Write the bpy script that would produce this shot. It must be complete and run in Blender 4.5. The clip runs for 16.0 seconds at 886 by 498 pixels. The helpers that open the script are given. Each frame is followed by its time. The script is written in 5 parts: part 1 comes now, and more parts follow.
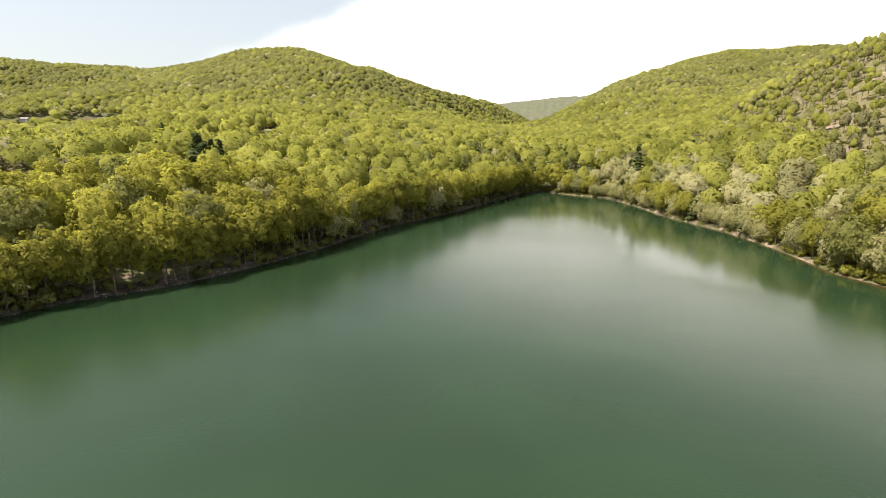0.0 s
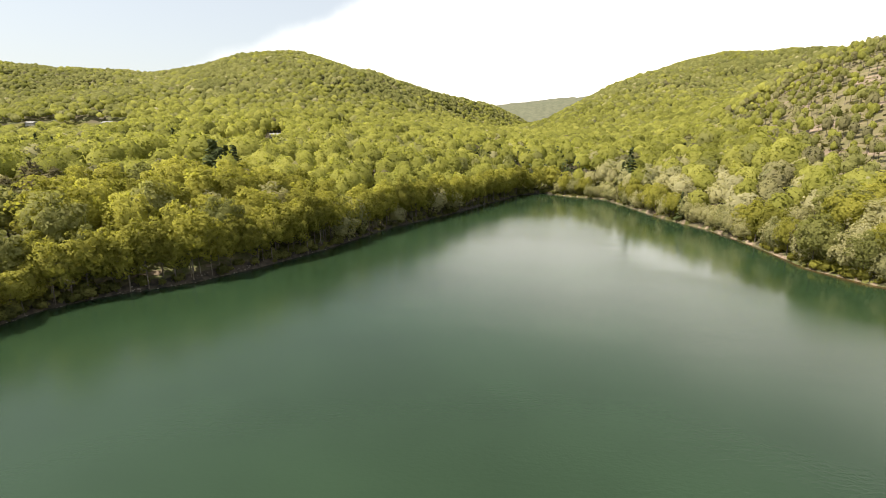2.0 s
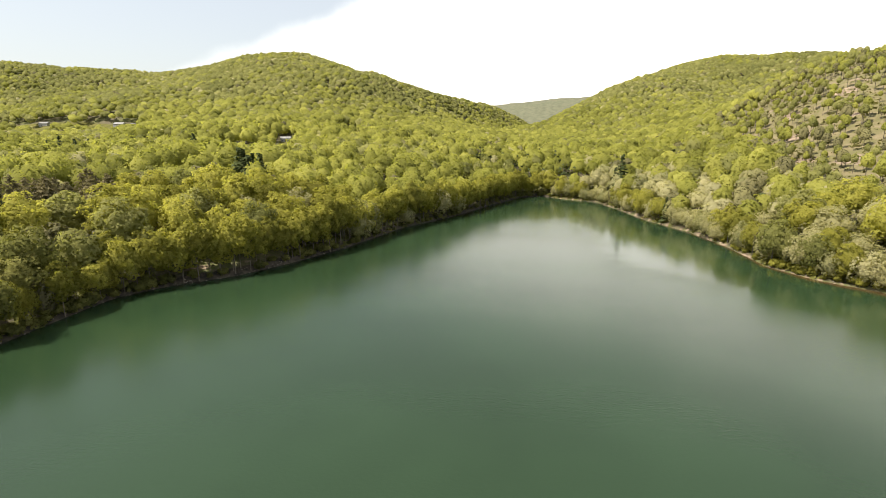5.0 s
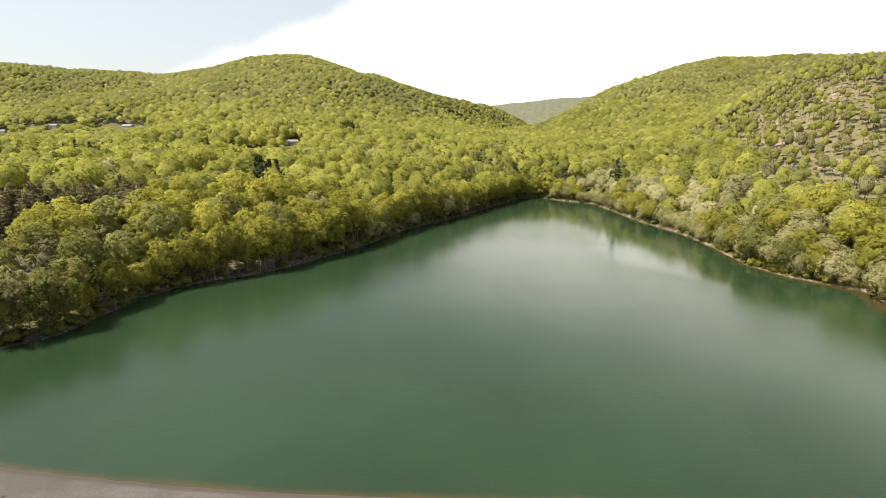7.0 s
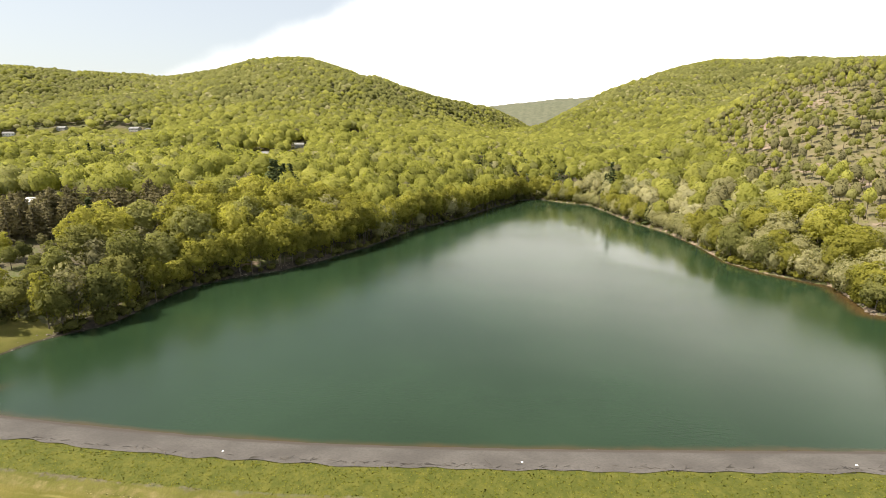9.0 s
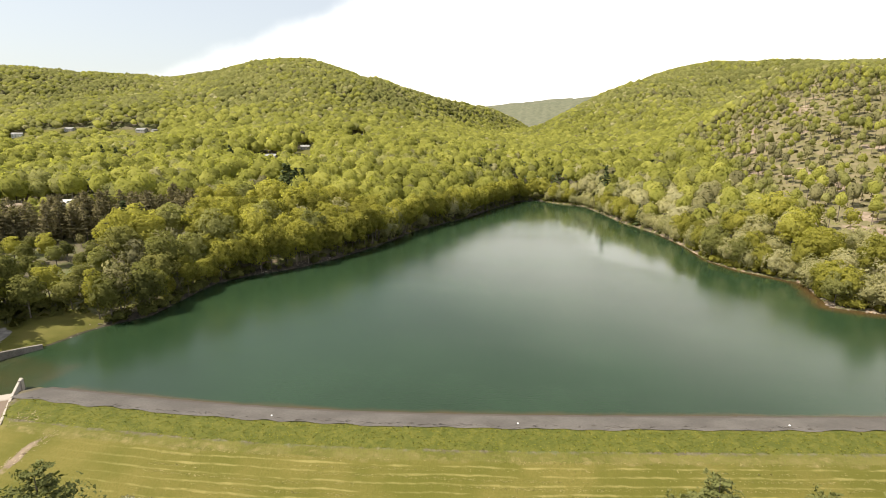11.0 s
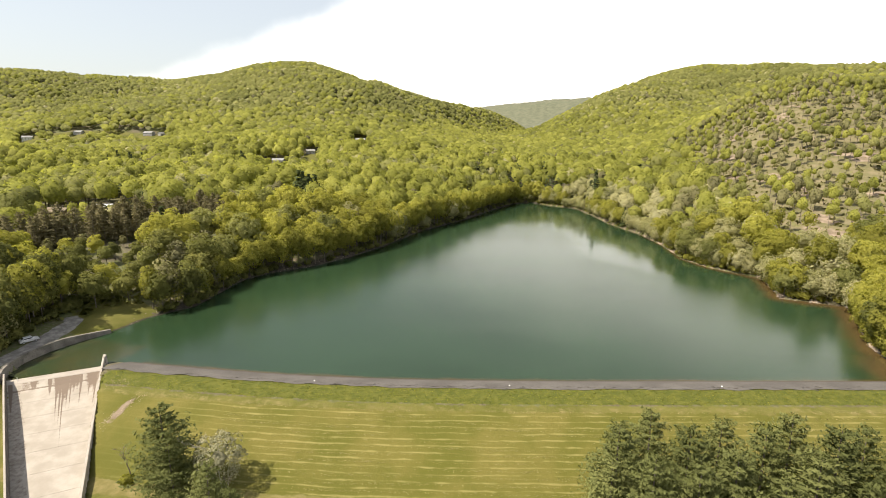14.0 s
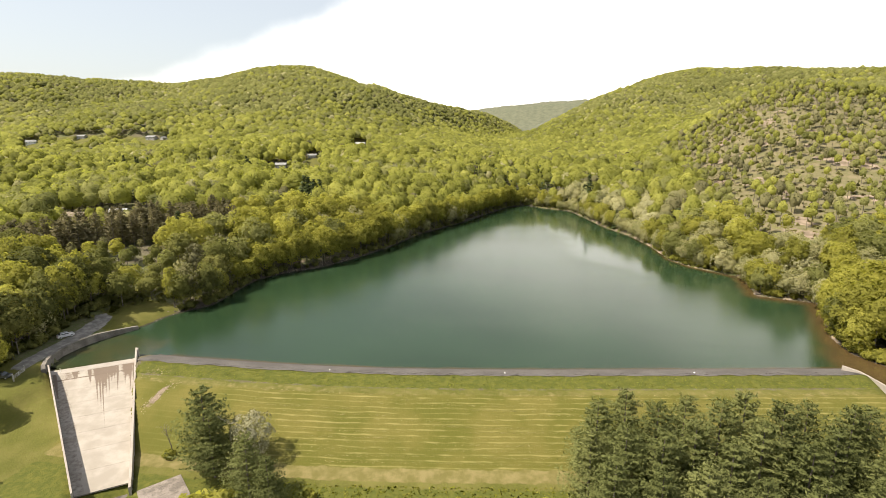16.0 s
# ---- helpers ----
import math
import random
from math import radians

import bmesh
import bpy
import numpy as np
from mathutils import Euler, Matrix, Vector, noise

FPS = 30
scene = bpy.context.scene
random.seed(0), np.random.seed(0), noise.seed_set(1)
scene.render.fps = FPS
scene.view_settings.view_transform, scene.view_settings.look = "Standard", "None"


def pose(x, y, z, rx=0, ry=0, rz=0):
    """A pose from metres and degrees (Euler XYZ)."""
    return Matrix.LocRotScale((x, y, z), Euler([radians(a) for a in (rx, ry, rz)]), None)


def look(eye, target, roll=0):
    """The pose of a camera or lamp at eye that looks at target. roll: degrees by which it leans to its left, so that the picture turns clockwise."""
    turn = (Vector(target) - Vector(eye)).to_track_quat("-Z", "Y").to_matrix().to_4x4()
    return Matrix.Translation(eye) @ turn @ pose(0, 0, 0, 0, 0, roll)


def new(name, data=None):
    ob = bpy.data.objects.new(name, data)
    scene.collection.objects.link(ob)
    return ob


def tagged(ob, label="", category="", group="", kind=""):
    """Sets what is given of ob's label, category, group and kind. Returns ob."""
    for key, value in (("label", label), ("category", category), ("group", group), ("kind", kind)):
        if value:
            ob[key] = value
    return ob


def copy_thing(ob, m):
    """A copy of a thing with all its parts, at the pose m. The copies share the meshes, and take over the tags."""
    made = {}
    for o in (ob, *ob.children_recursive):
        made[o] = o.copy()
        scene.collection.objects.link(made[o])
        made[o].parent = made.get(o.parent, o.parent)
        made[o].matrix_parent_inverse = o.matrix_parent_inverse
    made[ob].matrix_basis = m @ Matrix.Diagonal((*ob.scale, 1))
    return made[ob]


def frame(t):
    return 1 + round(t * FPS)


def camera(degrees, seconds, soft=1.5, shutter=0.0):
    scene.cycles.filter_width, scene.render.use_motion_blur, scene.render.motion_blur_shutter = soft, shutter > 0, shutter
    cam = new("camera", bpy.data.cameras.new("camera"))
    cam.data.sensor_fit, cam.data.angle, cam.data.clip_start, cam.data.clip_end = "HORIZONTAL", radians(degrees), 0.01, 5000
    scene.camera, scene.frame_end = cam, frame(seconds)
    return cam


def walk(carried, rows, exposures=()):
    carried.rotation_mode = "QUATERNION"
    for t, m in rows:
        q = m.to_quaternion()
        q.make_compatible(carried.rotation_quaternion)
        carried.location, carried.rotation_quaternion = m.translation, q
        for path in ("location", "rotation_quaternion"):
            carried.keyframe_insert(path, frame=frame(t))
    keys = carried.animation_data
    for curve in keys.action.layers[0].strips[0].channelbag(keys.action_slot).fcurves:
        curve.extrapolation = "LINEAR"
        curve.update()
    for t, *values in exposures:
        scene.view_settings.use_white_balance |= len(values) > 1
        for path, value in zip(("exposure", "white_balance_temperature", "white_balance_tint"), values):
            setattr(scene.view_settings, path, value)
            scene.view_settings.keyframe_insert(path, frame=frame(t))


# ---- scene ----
cam = camera(84.0, 16.0, soft=0.7)
PATH = [
    (0, (-6.958, 105.692, 37.113), (-7.369, 107.6, 36.675), -0.5),
    (0.5, (-6.685, 103.076, 37.429), (-7.095, 104.985, 36.994), -0.6),
    (1, (-6.326, 100.161, 37.838), (-6.737, 102.069, 37.402), -0.6),
    (1.5, (-5.885, 96.941, 38.313), (-6.293, 98.85, 37.878), -0.7),
    (2, (-5.635, 93.624, 38.876), (-6.042, 95.533, 38.442), -0.7),
    (2.5, (-5.451, 90.254, 39.51), (-5.856, 92.164, 39.076), -0.6),
    (3, (-5.193, 86.728, 40.146), (-5.597, 88.638, 39.712), -0.5),
    (3.5, (-4.93, 83.167, 40.934), (-5.333, 85.077, 40.5), -0.4),
    (4, (-4.622, 79.49, 41.721), (-5.026, 81.4, 41.286), -0.4),
    (6.5, (-3.426, 60.281, 46.694), (-3.831, 62.189, 46.252), -0.4),
    (7, (-3.31, 56.358, 47.347), (-3.713, 58.266, 46.906), -0.4),
    (7.5, (-3.224, 52.457, 48.051), (-3.626, 54.367, 47.611), -0.4),
    (8, (-3.114, 48.433, 48.819), (-3.514, 50.342, 48.378), -0.4),
    (8.5, (-2.892, 44.45, 49.734), (-3.293, 46.359, 49.293), -0.4),
    (9, (-2.498, 40.356, 50.498), (-2.898, 42.266, 50.057), -0.4),
    (11.5, (-0.854, 19.757, 55.366), (-1.249, 21.667, 54.92), -0.3),
    (12, (-0.349, 15.679, 56.141), (-0.744, 17.588, 55.696), -0.4),
    (12.5, (0.091, 11.566, 57.088), (-0.3, 13.477, 56.642), -0.4),
    (13, (0.531, 7.462, 58.096), (0.142, 9.372, 57.65), -0.3),
    (13.5, (0.902, 3.518, 59.091), (0.514, 5.429, 58.645), -0.3),
    (14, (1.335, -0.535, 60.071), (0.95, 1.376, 59.624), -0.3),
    (14.5, (1.778, -4.434, 60.972), (1.394, -2.523, 60.525), -0.4),
    (15, (2.236, -8.215, 61.877), (1.854, -6.304, 61.429), -0.5),
    (15.5, (2.544, -11.437, 62.649), (2.164, -9.525, 62.205), -0.4),
    (16, (2.858, -13.911, 63.273), (2.482, -11.997, 62.832), -0.4),
]
walk(cam, [(t, look(eye, target, roll)) for t, eye, target, roll in PATH], [(0, 0.80, 6900, 11), (16, 0.77, 6900, 11)])

# ---- sky, sun, exposure ----
SUN_AZ, SUN_EL = radians(-120), radians(55)     # azimuth from +y towards +x, elevation
sun_dir = Vector((math.sin(SUN_AZ) * math.cos(SUN_EL), math.cos(SUN_AZ) * math.cos(SUN_EL), math.sin(SUN_EL)))
sun = new("sun", bpy.data.lights.new("sun", "SUN"))
sun.data.energy, sun.data.angle, sun.data.color = 5.0, radians(0.6), (1.0, 0.94, 0.83)
sun.matrix_world = look(tuple(sun_dir * 500), (0, 0, 0))

world = bpy.data.worlds.new("world")
scene.world = world
world.use_nodes = True
wn, wl = world.node_tree.nodes, world.node_tree.links
wn.clear()
w_out, w_bg, w_sky = wn.new("ShaderNodeOutputWorld"), wn.new("ShaderNodeBackground"), wn.new("ShaderNodeTexSky")
w_sky.sky_type, w_sky.sun_disc = "NISHITA", False
w_sky.sun_elevation, w_sky.sun_rotation = SUN_EL, SUN_AZ
w_sky.air_density, w_sky.dust_density, w_sky.altitude = 1.2, 3.0, 300
w_bg.inputs["Strength"].default_value = 0.096
# a high thin cloud deck covers the half of the sky beyond a great circle
w_tc, w_dot, w_noise = wn.new("ShaderNodeTexCoord"), wn.new("ShaderNodeVectorMath"), wn.new("ShaderNodeTexNoise")
e1 = Vector((math.sin(radians(-29)), math.cos(radians(-29)), math.tan(radians(9.6)))).normalized()
e2 = Vector((math.sin(radians(-15)), math.cos(radians(-15)), math.tan(radians(14.8)))).normalized()
w_dot.operation = "DOT_PRODUCT"
w_dot.inputs[1].default_value = e1.cross(e2).normalized()
w_noise.inputs["Scale"].default_value, w_noise.inputs["Detail"].default_value = 6.0, 6
w_mul, w_ramp, w_mix = wn.new("ShaderNodeMath"), wn.new("ShaderNodeMapRange"), wn.new("ShaderNodeMix")
w_mul.operation, w_mul.inputs[1].default_value, w_mul.inputs[2].default_value = "MULTIPLY_ADD", 0.09, -0.045
w_add = wn.new("ShaderNodeMath")
w_ramp.interpolation_type = "SMOOTHSTEP"
w_ramp.inputs["From Min"].default_value, w_ramp.inputs["From Max"].default_value = -0.035, 0.035
w_mix.data_type = "RGBA"
w_veil = wn.new("ShaderNodeMix")
w_veil.data_type, w_veil.inputs["Factor"].default_value = "RGBA", 0.42
w_veil.inputs["B"].default_value = (7.0, 7.3, 7.5, 1)
w_mix.inputs["B"].default_value = (13.0, 12.9, 12.6, 1)
wl.new(w_tc.outputs["Generated"], w_dot.inputs[0])
wl.new(w_tc.outputs["Generated"], w_noise.inputs["Vector"])
wl.new(w_noise.outputs["Fac"], w_mul.inputs[0])
wl.new(w_mul.outputs[0], w_add.inputs[0])
wl.new(w_dot.outputs["Value"], w_add.inputs[1])
wl.new(w_add.outputs[0], w_ramp.inputs["Value"])
wl.new(w_ramp.outputs["Result"], w_mix.inputs["Factor"])
wl.new(w_sky.outputs["Color"], w_veil.inputs["A"])
wl.new(w_veil.outputs["Result"], w_mix.inputs["A"])
wl.new(w_mix.outputs["Result"], w_bg.inputs["Color"])
wl.new(w_bg.outputs[0], w_out.inputs["Surface"])


# ---- materials ----
class Mat:
    """A node material with short helpers."""

    def __init__(self, name, rough=0.9):
        self.m = bpy.data.materials.new(name)
        self.m.use_nodes = True
        self.n, self.l = self.m.node_tree.nodes, self.m.node_tree.links
        self.bsdf = self.n["Principled BSDF"]
        self.bsdf.inputs["Roughness"].default_value = rough
        self.bsdf.inputs["Specular IOR Level"].default_value = 0.25
        self.tc = self.n.new("ShaderNodeTexCoord")

    def noise(self, scale, detail=4, rough=0.55, coords="Object", stretch=None):
        t = self.n.new("ShaderNodeTexNoise")
        t.inputs["Scale"].default_value, t.inputs["Detail"].default_value, t.inputs["Roughness"].default_value = scale, detail, rough
        src = self.tc.outputs[coords]
        if stretch:
            mp = self.n.new("ShaderNodeMapping")
            mp.inputs["Scale"].default_value = stretch
            self.l.new(src, mp.inputs["Vector"])
            src = mp.outputs["Vector"]
        self.l.new(src, t.inputs["Vector"])
        return t.outputs["Fac"]

    def ramp(self, fac, lo, hi, a=0.0, b=1.0):
        r = self.n.new("ShaderNodeMapRange")
        r.interpolation_type = "SMOOTHSTEP"
        for key, v in (("From Min", lo), ("From Max", hi), ("To Min", a), ("To Max", b)):
            r.inputs[key].default_value = v
        self.l.new(fac, r.inputs["Value"])
        return r.outputs["Result"]

    def math(self, op, a, b, c=None):
        r = self.n.new("ShaderNodeMath")
        r.operation = op
        for i, v in enumerate((a, b, c)):
            if v is None:
                continue
            if isinstance(v, (int, float)):
                r.inputs[i].default_value = v
            else:
                self.l.new(v, r.inputs[i])
        return r.outputs[0]

    def mix(self, fac, a, b, blend="MIX"):
        r = self.n.new("ShaderNodeMix")
        r.data_type, r.blend_type = "RGBA", blend
        for key, v in (("Factor", fac), ("A", a), ("B", b)):
            if isinstance(v, tuple):
                r.inputs[key].default_value = (*v, 1)
            elif isinstance(v, (int, float)):
                r.inputs[key].default_value = v
            else:
                self.l.new(v, r.inputs[key])
        return r.outputs["Result"]

    def attr(self, name):
        a = self.n.new("ShaderNodeAttribute")
        a.attribute_name = name
        return a.outputs["Fac"]

    def random(self):
        return self.n.new("ShaderNodeObjectInfo").outputs["Random"]

    def island(self):
        return self.n.new("ShaderNodeNewGeometry").outputs["Random Per Island"]

    def axis(self, i):
        s = self.n.new("ShaderNodeSeparateXYZ")
        self.l.new(self.tc.outputs["Object"], s.inputs[0])
        return s.outputs[i]

    def colour(self, c):
        if isinstance(c, tuple):
            self.bsdf.inputs["Base Color"].default_value = (*c, 1)
        else:
            self.l.new(c, self.bsdf.inputs["Base Color"])
        return self

    def bump(self, h, strength=0.5, dist=0.1):
        b = self.n.new("ShaderNodeBump")
        b.inputs["Strength"].default_value, b.inputs["Distance"].default_value = strength, dist
        self.l.new(h, b.inputs["Height"])
        self.l.new(b.outputs["Normal"], self.bsdf.inputs["Normal"])
        return self


def two_tone(name, a, b, scale, fine, rough=0.9, bump=0.4, dist=0.05):
    k = Mat(name, rough)
    big = k.ramp(k.noise(scale), 0.35, 0.65)
    small = k.ramp(k.noise(fine, 6), 0.3, 0.7, 0.72, 1.2)
    k.colour(k.mix(1.0, k.mix(big, a, b), k.mix(small, (0.0, 0.0, 0.0), (1.0, 1.0, 1.0)), "MULTIPLY"))
    k.bump(k.noise(fine, 6), bump, dist)
    return k.m


def leaf_material(name, dark, mid, light, source, gain=0.5, holes=0.0):
    """Foliage: colour differs tree by tree and spray by spray; light passes through the leaves."""
    k = Mat(name, 0.75)
    k.bsdf.inputs["Specular IOR Level"].default_value = 0.06
    pick = k.random() if source == "object" else k.attr("tint")
    c = k.mix(k.ramp(pick, 0.0, 0.5), dark, mid)
    c = k.mix(k.ramp(pick, 0.5, 1.0), c, light)
    spray = k.island()
    lo, hi = ((0.80, 0.82, 0.78), (1.17, 1.16, 1.17)) if source == "object" else ((0.82, 0.83, 0.81), (1.16, 1.15, 1.16))
    c = k.mix(1.0, c, k.mix(spray, lo, hi), "MULTIPLY")
    c = k.mix(k.ramp(k.noise(0.35, 3), 0.45, 0.75, 0.0, 0.2), c, light)
    k.colour(c)
    tr, mx = k.n.new("ShaderNodeBsdfTranslucent"), k.n.new("ShaderNodeMixShader")
    mx.inputs[0].default_value = gain
    k.l.new(k.mix(1.0, c, (1.28, 1.32, 0.85), "MULTIPLY"), tr.inputs["Color"])
    k.l.new(k.bsdf.outputs[0], mx.inputs[1])
    k.l.new(tr.outputs[0], mx.inputs[2])
    out = mx.outputs[0]
    if holes:                                   # gaps between the single leaves of a spray
        gap, clear = k.n.new("ShaderNodeMixShader"), k.n.new("ShaderNodeBsdfTransparent")
        k.l.new(k.ramp(k.noise(holes, 2.0, 0.6), 0.405, 0.43), gap.inputs[0])
        k.l.new(clear.outputs[0], gap.inputs[1])
        k.l.new(out, gap.inputs[2])
        out = gap.outputs[0]
    k.l.new(out, k.n["Material Output"].inputs["Surface"])
    return k.m


SPRING = ((0.172, 0.178, 0.042), (0.252, 0.256, 0.060), (0.316, 0.312, 0.080))
PALE = ((0.26, 0.255, 0.125), (0.33, 0.31, 0.16), (0.39, 0.365, 0.21))
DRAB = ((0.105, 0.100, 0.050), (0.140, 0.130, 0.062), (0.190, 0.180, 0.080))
# dark olive leaf; shade beneath and beside the trees is put into it
SHADE_DARK = ((0.085, 0.090, 0.028), (0.132, 0.134, 0.038), (0.185, 0.178, 0.055))
PINE = ((0.092, 0.102, 0.036), (0.124, 0.134, 0.048), (0.160, 0.168, 0.062))
HEMLOCK = ((0.042, 0.055, 0.022), (0.056, 0.072, 0.028), (0.074, 0.092, 0.036))
# greyed green: distance haze put into the leaf colour; nearer by, patches for variety
HAZE_GREY = ((0.160, 0.166, 0.056), (0.212, 0.214, 0.074), (0.262, 0.258, 0.098))
leaf_spring = leaf_material("leaf_spring", (0.196, 0.190, 0.041), (0.284, 0.270, 0.057), (0.345, 0.328, 0.076), "object", 0.55, 3.4)
leaf_pale = leaf_material("leaf_pale", *PALE, "object", 0.55, 3.4)
leaf_drab = leaf_material("leaf_drab", *DRAB, "object", 0.25, 2.8)
leaf_shade_dark = leaf_material("leaf_shade_dark", *SHADE_DARK, "object", 0.35, 2.4)
leaf_bud = leaf_material("leaf_bud", (0.205, 0.20, 0.12), (0.24, 0.23, 0.145), (0.275, 0.26, 0.165), "object", 0.2)
wood_shade_dark = leaf_material("wood_shade_dark", *SHADE_DARK, "attr", 0.25, 2.4)
leaf_pine = leaf_material("needles_pine", *PINE, "object", 0.3)
leaf_brown = leaf_material("needles_brown", (0.120, 0.104, 0.056), (0.150, 0.130, 0.070), (0.185, 0.160, 0.086), "object", 0.25)
leaf_hemlock = leaf_material("needles_hemlock", *HEMLOCK, "object", 0.1)
wood_spring = leaf_material("wood_spring", *SPRING, "attr", 0.5, 1.4)
wood_pale = leaf_material("wood_pale", *PALE, "attr", 0.5, 1.4)
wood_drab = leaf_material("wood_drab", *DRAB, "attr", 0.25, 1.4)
wood_haze_grey = leaf_material("wood_haze_grey", *HAZE_GREY, "attr", 0.5, 1.4)
leaf_greyed = leaf_material("leaf_greyed", *HAZE_GREY, "object", 0.55, 3.4)
wood_hemlock = leaf_material("wood_hemlock", *HEMLOCK, "attr", 0.1)
bark = two_tone("bark", (0.10, 0.082, 0.062), (0.19, 0.165, 0.135), 0.8, 9.0)
bark_pale = two_tone("bark_pale", (0.12, 0.098, 0.072), (0.21, 0.178, 0.138), 0.8, 9.0)
bark_dead = two_tone("bark_dead", (0.12, 0.10, 0.08), (0.22, 0.19, 0.16), 0.8, 9.0)
twig_pale = two_tone("twig_pale", (0.28, 0.26, 0.21), (0.36, 0.33, 0.27), 0.8, 9.0)


def make_concrete():
    k = Mat("concrete", 0.85)
    base = k.mix(k.ramp(k.noise(0.25, 5), 0.35, 0.7), (0.25, 0.22, 0.19), (0.33, 0.30, 0.26))
    base = k.mix(k.ramp(k.noise(4.0, 6), 0.4, 0.75, 0.0, 0.35), base, (0.36, 0.31, 0.26))
    base = k.mix(k.math("MULTIPLY", k.random(), 0.25), base, (0.40, 0.36, 0.31))
    k.colour(base).bump(k.noise(14.0, 5), 0.3, 0.02)
    return k.m


def make_stained():
    """Chute slabs: rust-brown runs from the weir lip down the slope, strongest near the top. The left strip also holds
    wall shadow.
    """
    k = Mat("concrete_stained", 0.8)
    base = k.mix(k.ramp(k.noise(0.25, 5), 0.35, 0.7), (0.27, 0.24, 0.20), (0.35, 0.315, 0.27))
    base = k.mix(k.ramp(k.noise(3.5, 6), 0.45, 0.8, 0.0, 0.3), base, (0.28, 0.24, 0.20))
    runs = k.math("ADD", k.attr("run"), k.math("MULTIPLY_ADD", k.noise(1.3, 5), 0.5, -0.25))
    base = k.mix(k.ramp(runs, 0.28, 0.55, 0.0, 0.9), base, (0.13, 0.095, 0.07))
    k.colour(base).bump(k.noise(14.0, 5), 0.3, 0.02)
    return k.m


concrete = make_concrete()
concrete_stained = make_stained()
concrete_wall = two_tone("concrete_wall", (0.13, 0.118, 0.10), (0.21, 0.19, 0.165), 0.35, 3.0)
concrete_dark = two_tone("concrete_dark", (0.075, 0.066, 0.057), (0.13, 0.115, 0.10), 0.5, 6.0)
gravel = two_tone("gravel", (0.30, 0.28, 0.25), (0.42, 0.39, 0.35), 0.3, 10.0)
rock = two_tone("rock", (0.15, 0.125, 0.10), (0.25, 0.215, 0.175), 0.6, 5.0)
drift = two_tone("driftwood", (0.05, 0.045, 0.04), (0.12, 0.105, 0.09), 0.6, 8.0)
apron_stone = two_tone("apron_stone", (0.14, 0.12, 0.10), (0.24, 0.205, 0.175), 0.5, 3.0, 0.9, 0.7, 0.08)
reed = two_tone("cut_reed", (0.25, 0.20, 0.12), (0.36, 0.30, 0.20), 0.5, 8.0)
straw = two_tone("straw", (0.20, 0.175, 0.065), (0.27, 0.235, 0.10), 0.5, 8.0)
tuft_green = leaf_material("tuft_green", (0.092, 0.104, 0.014), (0.140, 0.145, 0.021), (0.20, 0.19, 0.04), "attr", 0.3)
white_paint = two_tone("white_paint", (0.74, 0.74, 0.72), (0.82, 0.82, 0.80), 0.5, 4.0, 0.5, 0.05, 0.01)
siding_grey = two_tone("siding_grey", (0.30, 0.29, 0.27), (0.38, 0.37, 0.34), 0.5, 4.0, 0.7, 0.1, 0.01)
siding_brown = two_tone("siding_brown", (0.15, 0.10, 0.07), (0.20, 0.14, 0.10), 0.5, 4.0, 0.7, 0.1, 0.01)
roof_grey = two_tone("roof_grey", (0.20, 0.20, 0.20), (0.28, 0.28, 0.27), 0.4, 3.0, 0.7, 0.2, 0.02)
roof_pale = two_tone("roof_pale", (0.36, 0.36, 0.35), (0.46, 0.46, 0.45), 0.4, 3.0, 0.7, 0.2, 0.02)
roof_dark = two_tone("roof_dark", (0.10, 0.09, 0.085), (0.15, 0.14, 0.13), 0.4, 3.0, 0.8, 0.2, 0.02)
roof_tan = two_tone("roof_tan", (0.16, 0.125, 0.09), (0.21, 0.17, 0.12), 0.4, 3.0, 0.8, 0.2, 0.02)
metal_dark = two_tone("metal_dark", (0.08, 0.08, 0.08), (0.12, 0.12, 0.12), 1.0, 9.0, 0.5, 0.1, 0.01)
rubber = two_tone("rubber", (0.02, 0.02, 0.02), (0.035, 0.035, 0.035), 2.0, 20.0, 0.8, 0.1, 0.01)


def plain(name, colour, rough, metal=0.0, coat=0.0):
    k = Mat(name, rough)
    k.bsdf.inputs["Metallic"].default_value, k.bsdf.inputs["Coat Weight"].default_value = metal, coat
    k.bsdf.inputs["Specular IOR Level"].default_value = 0.5
    k.colour(k.mix(k.ramp(k.noise(2.0), 0.3, 0.7), colour, tuple(min(1, c * 1.08) for c in colour)))
    return k.m


car_silver = plain("car_silver", (0.62, 0.63, 0.64), 0.3, 0.4, 0.6)
car_dark = plain("car_dark", (0.05, 0.055, 0.065), 0.3, 0.3, 0.6)
glass_dark = plain("glass_dark", (0.03, 0.035, 0.04), 0.08)
lamp_red = plain("lamp_red", (0.4, 0.03, 0.02), 0.25)


